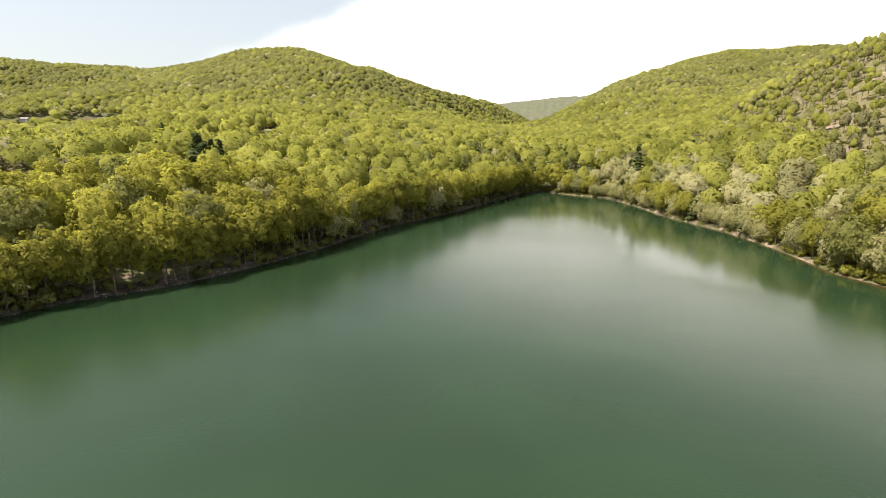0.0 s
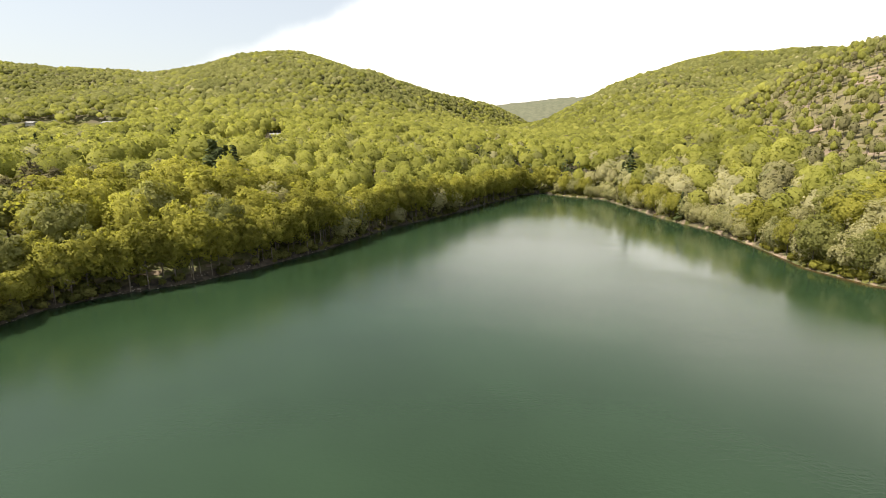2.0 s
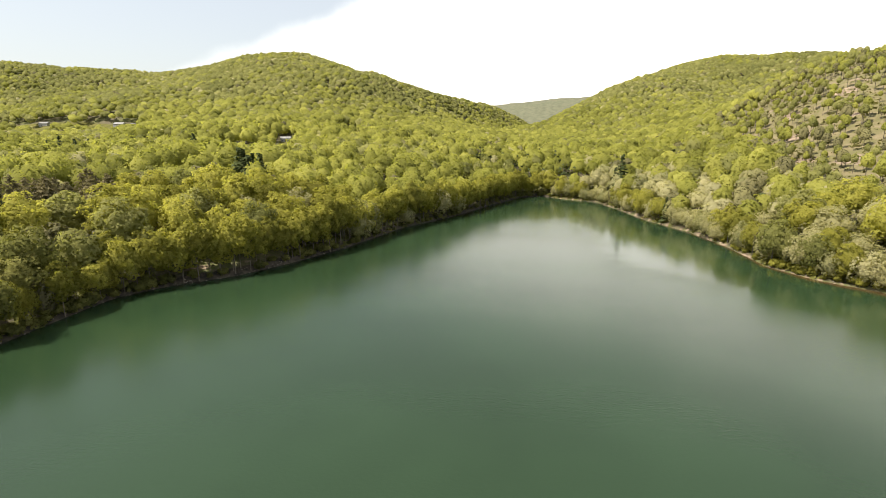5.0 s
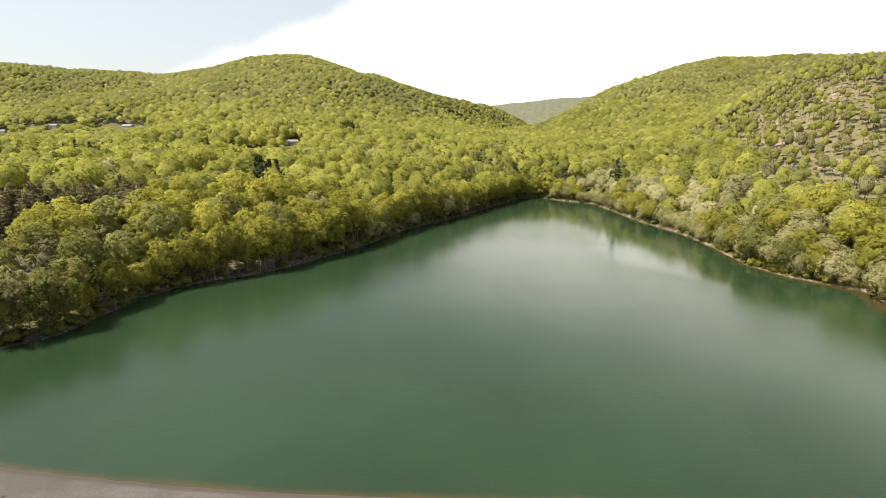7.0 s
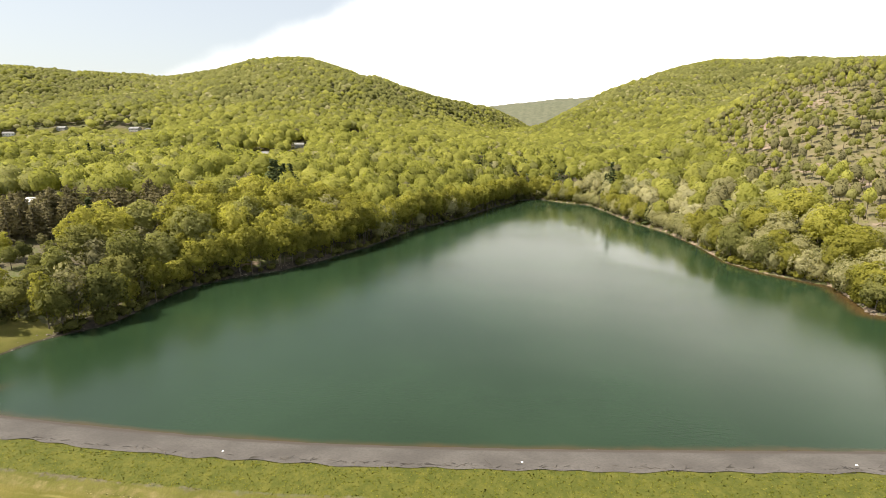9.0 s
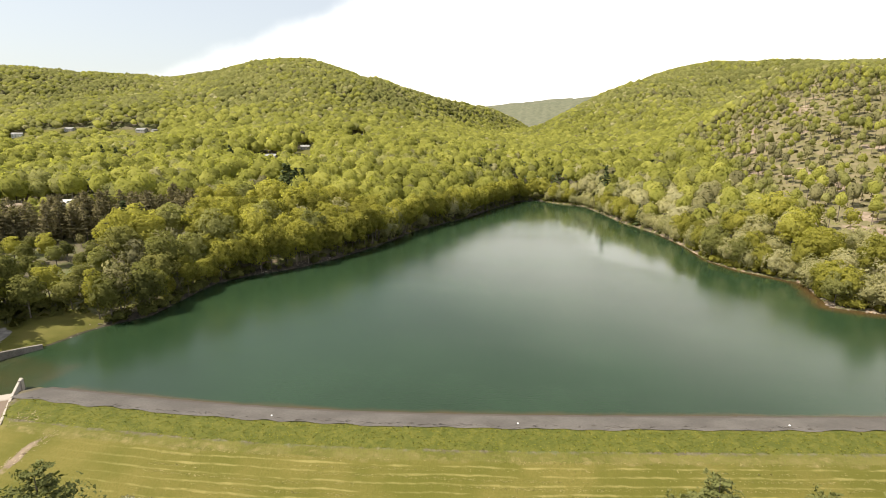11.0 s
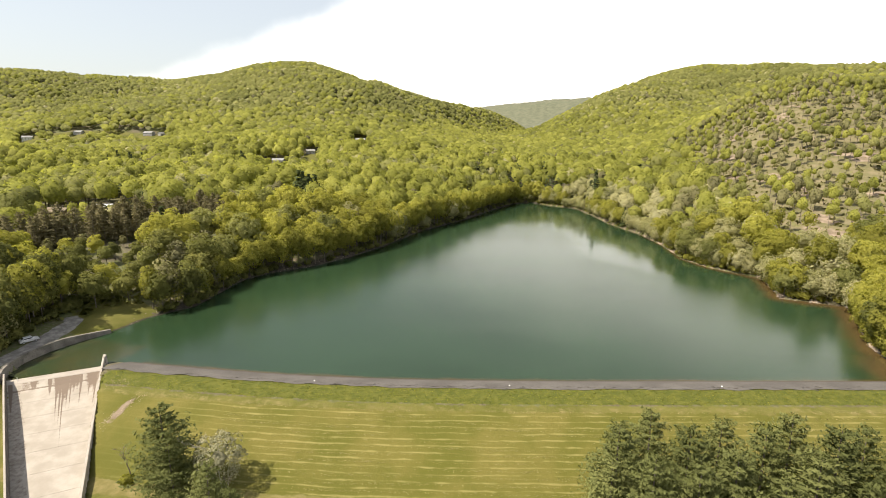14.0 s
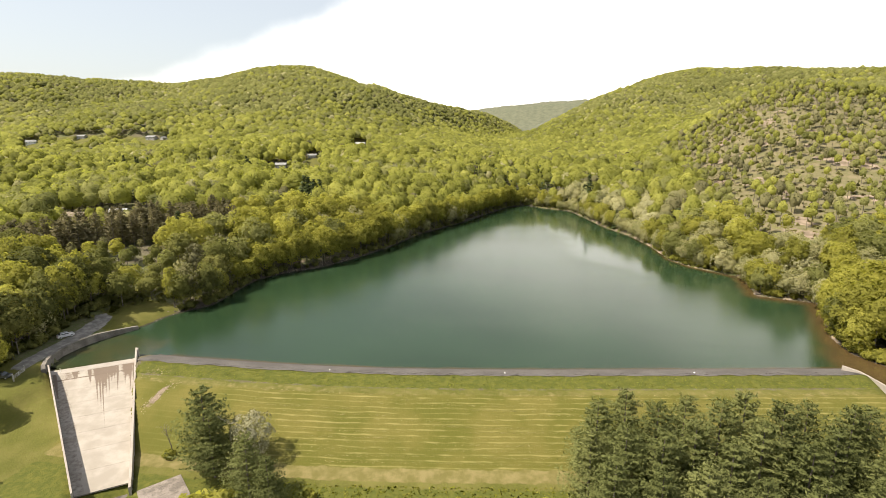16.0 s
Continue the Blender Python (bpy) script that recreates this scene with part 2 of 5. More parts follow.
def make_ground():
    """Forest litter, mown hay slope, rough grass, bare soil, wheel track, gravel and shore, by masks on the sheet."""
    k = Mat("ground", 0.95)
    wob = k.math("MULTIPLY_ADD", k.noise(0.5, 6, 0.65), 0.9, -0.45)

    def mask(name, lo=0.38, hi=0.62):
        return k.ramp(k.math("ADD", k.attr(name), wob), lo, hi)

    litter = k.mix(k.ramp(k.noise(0.06, 5), 0.4, 0.62), (0.085, 0.072, 0.045), (0.085, 0.10, 0.030))
    litter = k.mix(k.ramp(k.noise(1.2, 6), 0.4, 0.7), litter, (0.13, 0.115, 0.07))
    # hay rows run along the dam
    s = k.math("ADD", k.attr("across"), k.math("MULTIPLY_ADD", k.noise(0.09, 3), 0.9, -0.45))
    row = k.math("SINE", k.math("MULTIPLY", s, 2 * math.pi / 1.55), 0.0)
    row = k.ramp(k.math("ADD", row, k.math("MULTIPLY_ADD", k.noise(0.45, 6, 0.7, stretch=(0.35, 1.6, 1.0)), 3.2, -1.6)), 0.55, 1.5)
    mown = k.mix(k.ramp(k.noise(0.08, 4), 0.35, 0.65), (0.086, 0.084, 0.013), (0.128, 0.110, 0.026))
    mown = k.mix(k.ramp(k.noise(2.4, 6), 0.35, 0.75, 0.0, 0.5), mown, (0.082, 0.084, 0.012))
    mown = k.mix(k.math("MULTIPLY", row, k.ramp(k.axis(0), -88, -58, 0.05, 0.5)), mown, (0.29, 0.25, 0.095))
    lawn = k.mix(k.ramp(k.noise(0.12, 5), 0.35, 0.7), (0.076, 0.076, 0.013), (0.124, 0.110, 0.030))
    lawn = k.mix(k.ramp(k.noise(3.0, 6), 0.4, 0.75, 0.0, 0.5), lawn, (0.12, 0.13, 0.02))
    rough_c = k.mix(k.ramp(k.noise(0.7, 6, 0.7), 0.35, 0.7), (0.060, 0.070, 0.010), (0.105, 0.104, 0.018))
    soil = k.mix(k.ramp(k.noise(0.2, 6), 0.35, 0.7), (0.15, 0.115, 0.08), (0.29, 0.225, 0.165))
    # shore soil darkened: shade under the trees is put into this colour
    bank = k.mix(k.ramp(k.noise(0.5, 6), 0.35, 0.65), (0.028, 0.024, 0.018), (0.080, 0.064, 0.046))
    track = k.mix(k.ramp(k.noise(0.4, 6), 0.35, 0.7), (0.120, 0.105, 0.030), (0.185, 0.152, 0.062))
    stone = k.mix(k.ramp(k.noise(0.6, 6), 0.35, 0.7), (0.15, 0.14, 0.125), (0.27, 0.25, 0.225))
    open_wood = k.mix(k.ramp(k.noise(0.15, 6), 0.35, 0.7), (0.122, 0.113, 0.050), (0.180, 0.148, 0.086))
    c = k.mix(k.ramp(k.attr("open"), 0.2, 0.8), litter, open_wood)
    # farthest ridge: wooded tone greyed, with distance haze put into the colour
    hazy_ridge = k.mix(k.ramp(k.noise(0.035, 8, 0.7), 0.35, 0.65), (0.088, 0.096, 0.060), (0.128, 0.130, 0.084))
    c = k.mix(k.ramp(k.attr("remote"), 0.3, 0.7), c, hazy_ridge)
    c = k.mix(mask("lawn"), c, lawn)
    c = k.mix(mask("mown"), c, mown)
    c = k.mix(mask("rough"), c, rough_c)
    c = k.mix(mask("track", 0.45, 0.75), c, track)
    c = k.mix(mask("bare", 0.45, 0.7), c, soil)
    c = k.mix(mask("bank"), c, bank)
    c = k.mix(mask("stone", 0.42, 0.58), c, stone)
    k.colour(c).bump(k.noise(1.6, 8, 0.7), 0.7, 0.25)
    return k.m


def make_water():
    k = Mat("water", 0.14)
    k.bsdf.inputs["IOR"].default_value, k.bsdf.inputs["Specular IOR Level"].default_value = 1.333, 0.5
    deep = k.mix(k.ramp(k.noise(0.02, 3), 0.35, 0.65), (0.015, 0.032, 0.014), (0.019, 0.040, 0.018))
    shallow_shade = k.ramp(k.math("ADD", k.attr("shallow_shade"), k.math("MULTIPLY_ADD", k.noise(0.15, 4), 0.5, -0.25)), 0.15, 0.9)
    k.colour(k.mix(shallow_shade, deep, (0.070, 0.046, 0.019)))
    calm = k.ramp(k.math("ADD", k.attr("calm"), k.math("MULTIPLY_ADD", k.noise(0.035, 4, 0.6, stretch=(0.5, 1.8, 1)), 0.9, -0.45)), 0.1, 0.9)
    k.l.new(k.ramp(calm, 0.0, 1.0, 0.20, 0.115), k.bsdf.inputs["Roughness"])
    ripple = k.math("ADD", k.noise(1.1, 3, 0.6, stretch=(1, 1.6, 1)), k.math("MULTIPLY", k.noise(4.0, 2), 0.35))
    gust = k.ramp(k.noise(0.02, 3, 0.5, stretch=(0.5, 1.6, 1)), 0.40, 0.60, 0.45, 1.25)
    gust = k.math("MULTIPLY", gust, k.ramp(calm, 0.0, 1.0, 1.0, 0.3))
    k.bump(k.math("MULTIPLY", ripple, gust), 0.26, 0.10)
    return k.m


def make_face():
    """Grey blinding of fine stone on the water side of the dam."""
    k = Mat("dam_stone", 0.9)
    c = k.mix(k.ramp(k.noise(0.12, 5), 0.35, 0.65), (0.084, 0.076, 0.068), (0.116, 0.106, 0.095))
    c = k.mix(k.ramp(k.noise(2.2, 6), 0.35, 0.75, 0.0, 0.5), c, (0.055, 0.050, 0.047))
    wet = k.ramp(k.math("ADD", k.attr("height"), k.math("MULTIPLY_ADD", k.noise(0.3, 5), 0.24, -0.12)), 0.05, 0.30)
    c = k.mix(wet, (0.070, 0.058, 0.048), c)
    k.colour(c).bump(k.noise(5.0, 6), 0.5, 0.06)
    return k.m


ground_mat, water_mat, face_mat = make_ground(), make_water(), make_face()


# ---- mesh helpers ----
def mesh_np(name, verts, faces, mats, attrs=None, smooth=False, slot=None, normals=None):
    """A mesh from arrays: verts (n,3), faces (m,3) or (m,4)."""
    me = bpy.data.meshes.new(name)
    verts, faces = np.asarray(verts, np.float32), np.asarray(faces, np.int32)
    k = faces.shape[1]
    me.vertices.add(len(verts))
    me.vertices.foreach_set("co", verts.ravel())
    me.loops.add(faces.size)
    me.loops.foreach_set("vertex_index", faces.ravel())
    me.polygons.add(len(faces))
    me.polygons.foreach_set("loop_start", np.arange(0, faces.size, k, dtype=np.int32))
    if slot is not None:
        me.polygons.foreach_set("material_index", np.asarray(slot, np.int32))
    for m in mats:
        me.materials.append(m)
    for key, v in (attrs or {}).items():
        a = me.attributes.new(key, "FLOAT", "POINT")
        a.data.foreach_set("value", np.asarray(v, np.float32).ravel())
    me.update(calc_edges=True)
    me.polygons.foreach_set("use_smooth", np.full(len(faces), smooth))
    if normals is not None:
        me.polygons.foreach_set("use_smooth", np.full(len(faces), True))
        me.normals_split_custom_set_from_vertices(np.asarray(normals, np.float32).tolist())
    return me


def part(name, bm, material, parent=None, label="", smooth=False):
    """Links a bmesh as one mesh object under a thing or a part."""
    me = bpy.data.meshes.new(name)
    bm.normal_update()
    bm.to_mesh(me)
    bm.free()
    me.materials.append(material)
    me.polygons.foreach_set("use_smooth", np.full(len(me.polygons), smooth))
    ob = new(name, me)
    if parent:
        ob.parent = parent
    if label:
        ob["label"] = label
    return ob


def box_bm(size, at=(0, 0, 0), bevel=0.0, turn=0.0, bm=None):
    bm = bm or bmesh.new()
    m = Matrix.Translation(at) @ Matrix.Rotation(turn, 4, "Z") @ Matrix.Diagonal((*size, 1))
    made = bmesh.ops.create_cube(bm, size=1, matrix=m)
    if bevel:
        edges = list({e for v in made["verts"] for e in v.link_edges})
        bmesh.ops.bevel(bm, geom=edges, offset=bevel, segments=1, affect="EDGES")
    return bm


def prism_bm(poly, z0, z1, bm=None):
    """A solid of a flat outline between two heights; z0 and z1 may be lists, one height a corner."""
    bm = bm or bmesh.new()
    n = len(poly)
    a = z0 if isinstance(z0, (list, tuple)) else [z0] * n
    b = z1 if isinstance(z1, (list, tuple)) else [z1] * n
    lo = [bm.verts.new((x, y, z)) for (x, y), z in zip(poly, a)]
    hi = [bm.verts.new((x, y, z)) for (x, y), z in zip(poly, b)]
    bm.faces.new(hi)
    bm.faces.new(lo[::-1])
    for i in range(n):
        j = (i + 1) % n
        bm.faces.new((lo[i], lo[j], hi[j], hi[i]))
    bmesh.ops.recalc_face_normals(bm, faces=bm.faces)
    return bm


def tube(points, radii, sides=6):
    """Tapered tube along points: arrays of verts and quads."""
    pts, vs, fs = [np.array(p, float) for p in points], [], []
    for i, p in enumerate(pts):
        d = pts[min(i + 1, len(pts) - 1)] - pts[max(i - 1, 0)]
        d /= np.linalg.norm(d) + 1e-9
        u = np.cross(d, (0.3, 0.9, 0.1) if abs(d[2]) > 0.7 else (0, 0, 1))
        u /= np.linalg.norm(u) + 1e-9
        w = np.cross(d, u)
        for j in range(sides):
            a = 2 * math.pi * j / sides
            vs.append(p + radii[i] * (u * math.cos(a) + w * math.sin(a)))
    for i in range(len(pts) - 1):
        for j in range(sides):
            k = (j + 1) % sides
            fs.append((i * sides + j, i * sides + k, (i + 1) * sides + k, (i + 1) * sides + j))
    return np.array(vs), np.array(fs)


def join(bits):
    vs, fs, n = [], [], 0
    for v, f in bits:
        vs.append(v)
        fs.append(f + n)
        n += len(v)
    return np.concatenate(vs), np.concatenate(fs)


# ---- the lay of the land ----
HILLS = [(-557.6, 1164.2, 157.0, 197.8, 301.1, 24.1), (-212.9, 1656.0, 87.4, 55.7, 361.6, -14.3), (-1308.2, 1050.3, 208.2, 610.9, 265.7, 35.0),
         (435.2, 1722.5, 210.7, 169.7, 875.8, 21.9), (427.0, 622.0, 83.1, 167.9, 359.9, 15.4), (-209.5, 583.6, 20.0, 150.1, 275.8, 12.1),
         (436.1, 3722.0, 323.8, 1972.9, 412.0, -24.3), (-115.1, 320.8, 5.2, 35.0, 68.4, 16.1), (-579.6, 343.9, 45.0, 91.9, 123.0, 9.0),
         (190.6, 1384.9, 117.1, 143.5, 224.8, -6.5), (-249.9, 269.5, 12.1, 72.4, 96.7, -8.4), (-352.8, 538.5, 17.8, 115.4, 83.8, -1.7),
         (-777.7, 781.2, 46.7, 142.1, 116.6, 0.9), (251.7, 594.6, 50.8, 65.6, 172.8, -21.4)]
SHORE = [(-111.5, 105), (-111.6, 99.4), (-128, 88), (-132, 91.5), (-135.3, 98), (-135.6, 104.5), (-134, 113), (-131, 122), (-129, 136), (-121, 149),
         (-123, 173), (-123.5, 183), (-117, 196), (-103, 211), (-94, 230), (-84.5, 257), (-75, 304), (-56, 348), (-40, 400), (-24, 447), (-8, 456),
         (8.5, 440), (30, 424), (40, 387), (49, 350), (62, 318), (68.5, 286), (71, 255), (79, 240), (95, 225), (91, 197), (110, 191), (103, 172),
         (96, 153), (95.5, 142), (100, 133), (106, 126), (106, 121.5), (89.5, 121.5), (87.6, 124)]
WEIR_L, WEIR_R = np.array((-128.4, 88.4)), np.array((-111.6, 99.9))
FOOT_L, FOOT_R = np.array((-86.6, 55.5)), np.array((-78.8, 61.4))
FOOT_Z = -6.5


def crest_y(x):
    return 96.8 + 0.19 * 20 * np.log1p(np.exp((x + 50) / 20))


OUTLINE = np.array(SHORE + [(x, float(crest_y(x)) + 7.9) for x in np.linspace(84, -108, 25)])


def lake_distance(x, y):
    """Metres from the water's edge; negative on the water."""
    best, inside = np.full(x.shape, 1e9), np.zeros(x.shape, bool)
    for (ax, ay), (bx, by) in zip(OUTLINE, np.roll(OUTLINE, -1, 0)):
        dx, dy = bx - ax, by - ay
        t = np.clip(((x - ax) * dx + (y - ay) * dy) / (dx * dx + dy * dy), 0, 1)
        best = np.minimum(best, np.hypot(x - ax - t * dx, y - ay - t * dy))
        cross = (ay > y) != (by > y)
        if dy:
            inside ^= cross & (x < dx * (y - ay) / dy + ax)
    return np.where(inside, -best, best)


def smooth(v, lo, hi):
    t = np.clip((v - lo) / (hi - lo), 0, 1)
    return t * t * (3 - 2 * t)


def hill_height(x, y):
    z = 0.0157 * np.maximum(y - 440, 0) * np.exp(-((x + 30) / 700) ** 2) * smooth(-y, -3200, -1800)
    for cx, cy, h, sx, sy, r in HILLS:
        c, s = math.cos(radians(r)), math.sin(radians(r))
        dx, dy = x - cx, y - cy
        z = z + h * np.exp(-0.5 * (((dx * c + dy * s) / sx) ** 2 + ((-dx * s + dy * c) / sy) ** 2))
    return z


def wave(x, y, size, seed=0.0):
    """Cheap smooth bumps, about -1 to 1."""
    u, v = x / size + seed, y / size - seed
    return (np.sin(u * 2.1 + np.sin(v * 1.7)) + np.sin(v * 2.3 + 1.3 * np.sin(u * 1.1 + 2)) + np.sin((u + v) * 1.3 + seed)) / 3


def dam_profile(s):
    return np.interp(s, [-30, -12, -7.9, 0, 1.5, 6, 9, 29, 33, 60, 300], [-4, -1.4, -0.15, 2.2, 2.3, 1.7, 1.1, -5.2, -5.6, -6.2, -9])


def chute_place(x, y):
    """Along the chute (0 at the weir, 1 at its foot) and across it (-1 to 1 between the walls)."""
    mid0, mid1 = (WEIR_L + WEIR_R) / 2, (FOOT_L + FOOT_R) / 2
    a = mid1 - mid0
    u = ((x - mid0[0]) * a[0] + (y - mid0[1]) * a[1]) / (a @ a)
    px, py = mid0[0] + u * a[0], mid0[1] + u * a[1]
    e0, e1 = (WEIR_R - WEIR_L) / 2, (FOOT_R - FOOT_L) / 2
    ex, ey = e0[0] + (e1[0] - e0[0]) * u, e0[1] + (e1[1] - e0[1]) * u
    # shift along the chute so that the weir stays square to its own line
    v = ((x - px) * ex + (y - py) * ey) / (ex * ex + ey * ey)
    return u, v


def chute_z(u):
    return np.interp(u, [-0.05, 0.0, 0.02, 0.07, 1.0, 1.04, 1.3], [0.02, 0.05, 0.02, -0.75, FOOT_Z, FOOT_Z - 1.6, FOOT_Z - 1.6])


def terrain(x, y):
    x, y = np.asarray(x, float), np.asarray(y, float)
    d = lake_distance(x, y)
    out = np.maximum(d, 0)
    hills = hill_height(x, y) + 2.0 * wave(x, y, 60) * smooth(out, 20, 120)
    z = 0.55 * (1 - np.exp(-out / 1.2)) + 1.5 * (1 - np.exp(-out / 9)) + hills * (1 - np.exp(-(out / 30)))
    wall_side = (x < -113) & (y < 122.5) & (y > 84)
    z = np.where(d < np.where(wall_side, 1.15, 0), -np.minimum(np.maximum(-d, 0.6 * wall_side) * 0.35 + 0.5 * wall_side, 5), z)
    dry = d > np.where(wall_side, 1.15, 0)
    # dam, and the lower ground below it
    s = crest_y(np.clip(x, -140, 110)) - y
    below = smooth(s, -13, -7)
    side = 1 - smooth(x, 88, 108)
    side = side * (1 - smooth(-x, 150, 185))
    dam = dam_profile(s)
    left = smooth(-x, 121, 128)                       # beside the chute the bank is broader
    dam = dam * (1 - left) + np.interp(s, [-40, 6, 14, 60, 300], [2.3, 2.3, 1.4, -4.5, -8]) * left
    lowering = np.interp(s, [0, 60, 300], [0, -4.5, -7])
    z = np.where(~dry, np.where((s > -12.5) & ~wall_side, np.minimum(z + 0, dam), z), z * (1 - below * side) + dam * below * side + lowering * below * (1 - side) * 0.7)
    z = z + 9 * wave(x, y, 26, 4.0) * wave(x, y, 55, 1.0) * smooth(y, 2300, 2700)      # rough canopy line of the farthest ridge
    u, v = chute_place(x, y)
    sill = (x > 88.6) & (x < 112) & (y > 104) & (y < 122.5)
    z = np.where(sill, np.minimum(z, -0.7 - (122 - y) * 0.1), z)
    cut = (u > -0.06) & (u < 1.12) & (np.abs(v) < 1.03)
    z = np.where(cut, np.minimum(z, chute_z(u) - 0.6), z)
    return z


def ground_z(x, y):
    return float(terrain(np.array([x]), np.array([y]))[0])


def far_steps(a, first, factor, limit):
    out, st = [], first
    while abs(a) < limit:
        out.append(a)
        a += st
        st *= factor
    return out


HOUSES = [(-831, 678, 40, 14, 9, 5.5, "grey"), (-750, 698, 10, 13, 8, 4.5, "brown"), (-622, 704, 5, 15, 9, 5.5, "dark"), (-603, 708, 80, 8, 6, 3.5, "dark"),
          (-263, 465, 15, 11, 7, 3.8, "brown"), (-252, 516, 20, 9, 6, 3.6, "brown"), (-259, 691, 5, 14, 8, 3.5, "pale"), (-234, 226, 15, 9, 6, 3.4, "pale"), (-251, 214, 0, 13, 7, 3.6, "tan")]


def house_yard(x, y):
    """Open ground round each house and down the slope before it, 0 to 1."""
    out = np.zeros(np.shape(x))
    for hx, hy, turn, L, W, H, tone in HOUSES:
        far = math.hypot(hx, hy)
        ux, uy = -hx / far, -hy / far
        along, side = (x - hx) * ux + (y - hy) * uy, -(x - hx) * uy + (y - hy) * ux
        reach_to = 62 if far > 420 else 11
        out = np.maximum(out, (smooth(along, -12, -7) * (1 - smooth(along, reach_to - 8, reach_to)) * (1 - smooth(np.abs(side), L * 0.55, L * 0.55 + 4))))
    return out


def young_growth(x, y):
    """Lower trees on the slope below each house, 0 to 1."""
    out = np.zeros(np.shape(x))
    for hx, hy, turn, L, W, H, tone in HOUSES:
        far = math.hypot(hx, hy)
        ux, uy = -hx / far, -hy / far
        along, side = (x - hx) * ux + (y - hy) * uy, -(x - hx) * uy + (y - hy) * ux
        out = np.maximum(out, (along > 0) * (1 - smooth(along, 110, 170)) * (1 - smooth(np.abs(side), L * 0.7, L * 0.7 + 10)))
    return out


def build_ground():
    gx = np.concatenate([sorted(far_steps(-300, -14, 1.07, 4300)), np.arange(-292, -145, 6), np.arange(-145, -66, 1.1), np.arange(-66, 112, 2.0), np.arange(112, 240, 5), far_steps(240, 9, 1.07, 4300)])
    gy = np.concatenate([sorted(far_steps(-20, -12, 1.25, 900)), np.arange(-10, 42, 4), np.arange(42, 128, 1.1), np.arange(128, 460, 3.5), far_steps(460, 7, 1.045, 4900)])
    X, Y = np.meshgrid(gx, gy)
    x, y = X.ravel(), Y.ravel()
    z = terrain(x, y)
    d = lake_distance(x, y)
    s = crest_y(np.clip(x, -140, 110)) - y
    u, v = chute_place(x, y)
    nx, ny = len(gx), len(gy)
    i = (np.arange(ny - 1)[:, None] * nx + np.arange(nx - 1)[None]).ravel()
    faces = np.stack([i, i + 1, i + nx + 1, i + nx], 1)
    onland = d > 0
    dam_x = smooth(x, -107, -103) * (1 - smooth(x, 86, 92))
    lawn = smooth(s, 4, 9) * smooth(x, -160, -150) * (1 - smooth(x, 95, 110)) * smooth(y, 30, 36)
    lawn = np.maximum(lawn, smooth(-np.hypot((x + 135) * 0.9, (y - 128) * 0.8), -13, -8) * onland)          # grassy spit by the wall
    lawn = np.maximum(lawn, smooth(-np.hypot((x + 690) / 6.0, y - 690), -28, -20))            # fields by the far houses
    lawn = np.maximum(lawn, house_yard(x, y))
    lawn = np.maximum(lawn, smooth(-np.hypot((x + 275) / 9, (y - 438) / 34), -1.15, -0.85))
    lawn = np.maximum(lawn, smooth(y, 424, 432) * (np.abs(x) < 45) * onland * (1 - smooth(d, 5, 8)))  # grassy tips at the head of the lake
    mown = dam_x * smooth(s, 8, 9) * (1 - smooth(s, 30, 32))
    rough = dam_x * smooth(s, -0.6, 0.6) * (1 - smooth(s, 5.5, 7))
    rough = np.maximum(rough, dam_x * smooth(s, 33, 35) * 0.75)
    track = dam_x * smooth(s, 6.4, 7.2) * (1 - smooth(s, 9, 10.5)) * 0.55
    track = np.maximum(track, dam_x * smooth(s, 28, 29) * (1 - smooth(s, 32, 33)) * 0.9)
    scar = smooth(-np.hypot((x + 90.6 - 0.05 * (y - 84) ** 2 * (y > 84)) / 2.0, (y - 84) / 6.5), -1.0, -0.35)
    bare_spots = 0.9 * smooth(wave(x, y, 22, 3.0) + 0.6 * wave(x, y, 8, 5.0), 0.42, 0.75)
    slope = smooth(x - 60 - 0.09 * (y - 230), 32, 58) * smooth(y, 222, 268) * (1 - smooth(y, 620, 760)) * (1 - smooth(x, 300, 380))
    bare = np.maximum(slope * bare_spots, 0.72 * scar)
    for cx, cy, rx, ry in ((136, 442, 15, 9), (128, 428, 9, 6), (171, 497, 7, 15), (160, 338, 9, 13), (146, 287, 7, 12), (185, 450, 10, 6)):      # pinkish slips on the open slope
        bare = np.maximum(bare, 1.15 * smooth(-np.hypot((x - cx) / rx, (y - cy) / ry) + 0.25 * wave(x, y, 4, cx), -1.1, -0.5))
    bare = np.maximum(bare, onland * smooth(d, 3.5, 4.5) * (1 - smooth(d, 6, 9)) * (x < -70) * smooth(y, 188, 196) * (1 - smooth(y, 226, 246)) * 0.8 * smooth(wave(x, y, 6, 2.0), -0.1, 0.35))
    # left shore gets the shade-darkened soil, right shore the pale one
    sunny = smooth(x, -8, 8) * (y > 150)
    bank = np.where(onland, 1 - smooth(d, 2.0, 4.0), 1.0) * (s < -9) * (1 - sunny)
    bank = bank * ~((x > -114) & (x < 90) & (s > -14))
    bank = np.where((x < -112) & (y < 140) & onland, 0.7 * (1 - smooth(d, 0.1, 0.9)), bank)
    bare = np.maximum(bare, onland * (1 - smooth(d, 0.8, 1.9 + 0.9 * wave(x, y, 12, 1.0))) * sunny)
    road_mid = np.interp(y, [60, 84, 92, 104, 118, 140, 200], [-140, -136.5, -137.5, -139.5, -142, -150, -190])
    stone = (1 - smooth(np.abs(x - road_mid), 1.7, 3.4)) * smooth(y, 84, 88) * (1 - smooth(y, 121, 126))
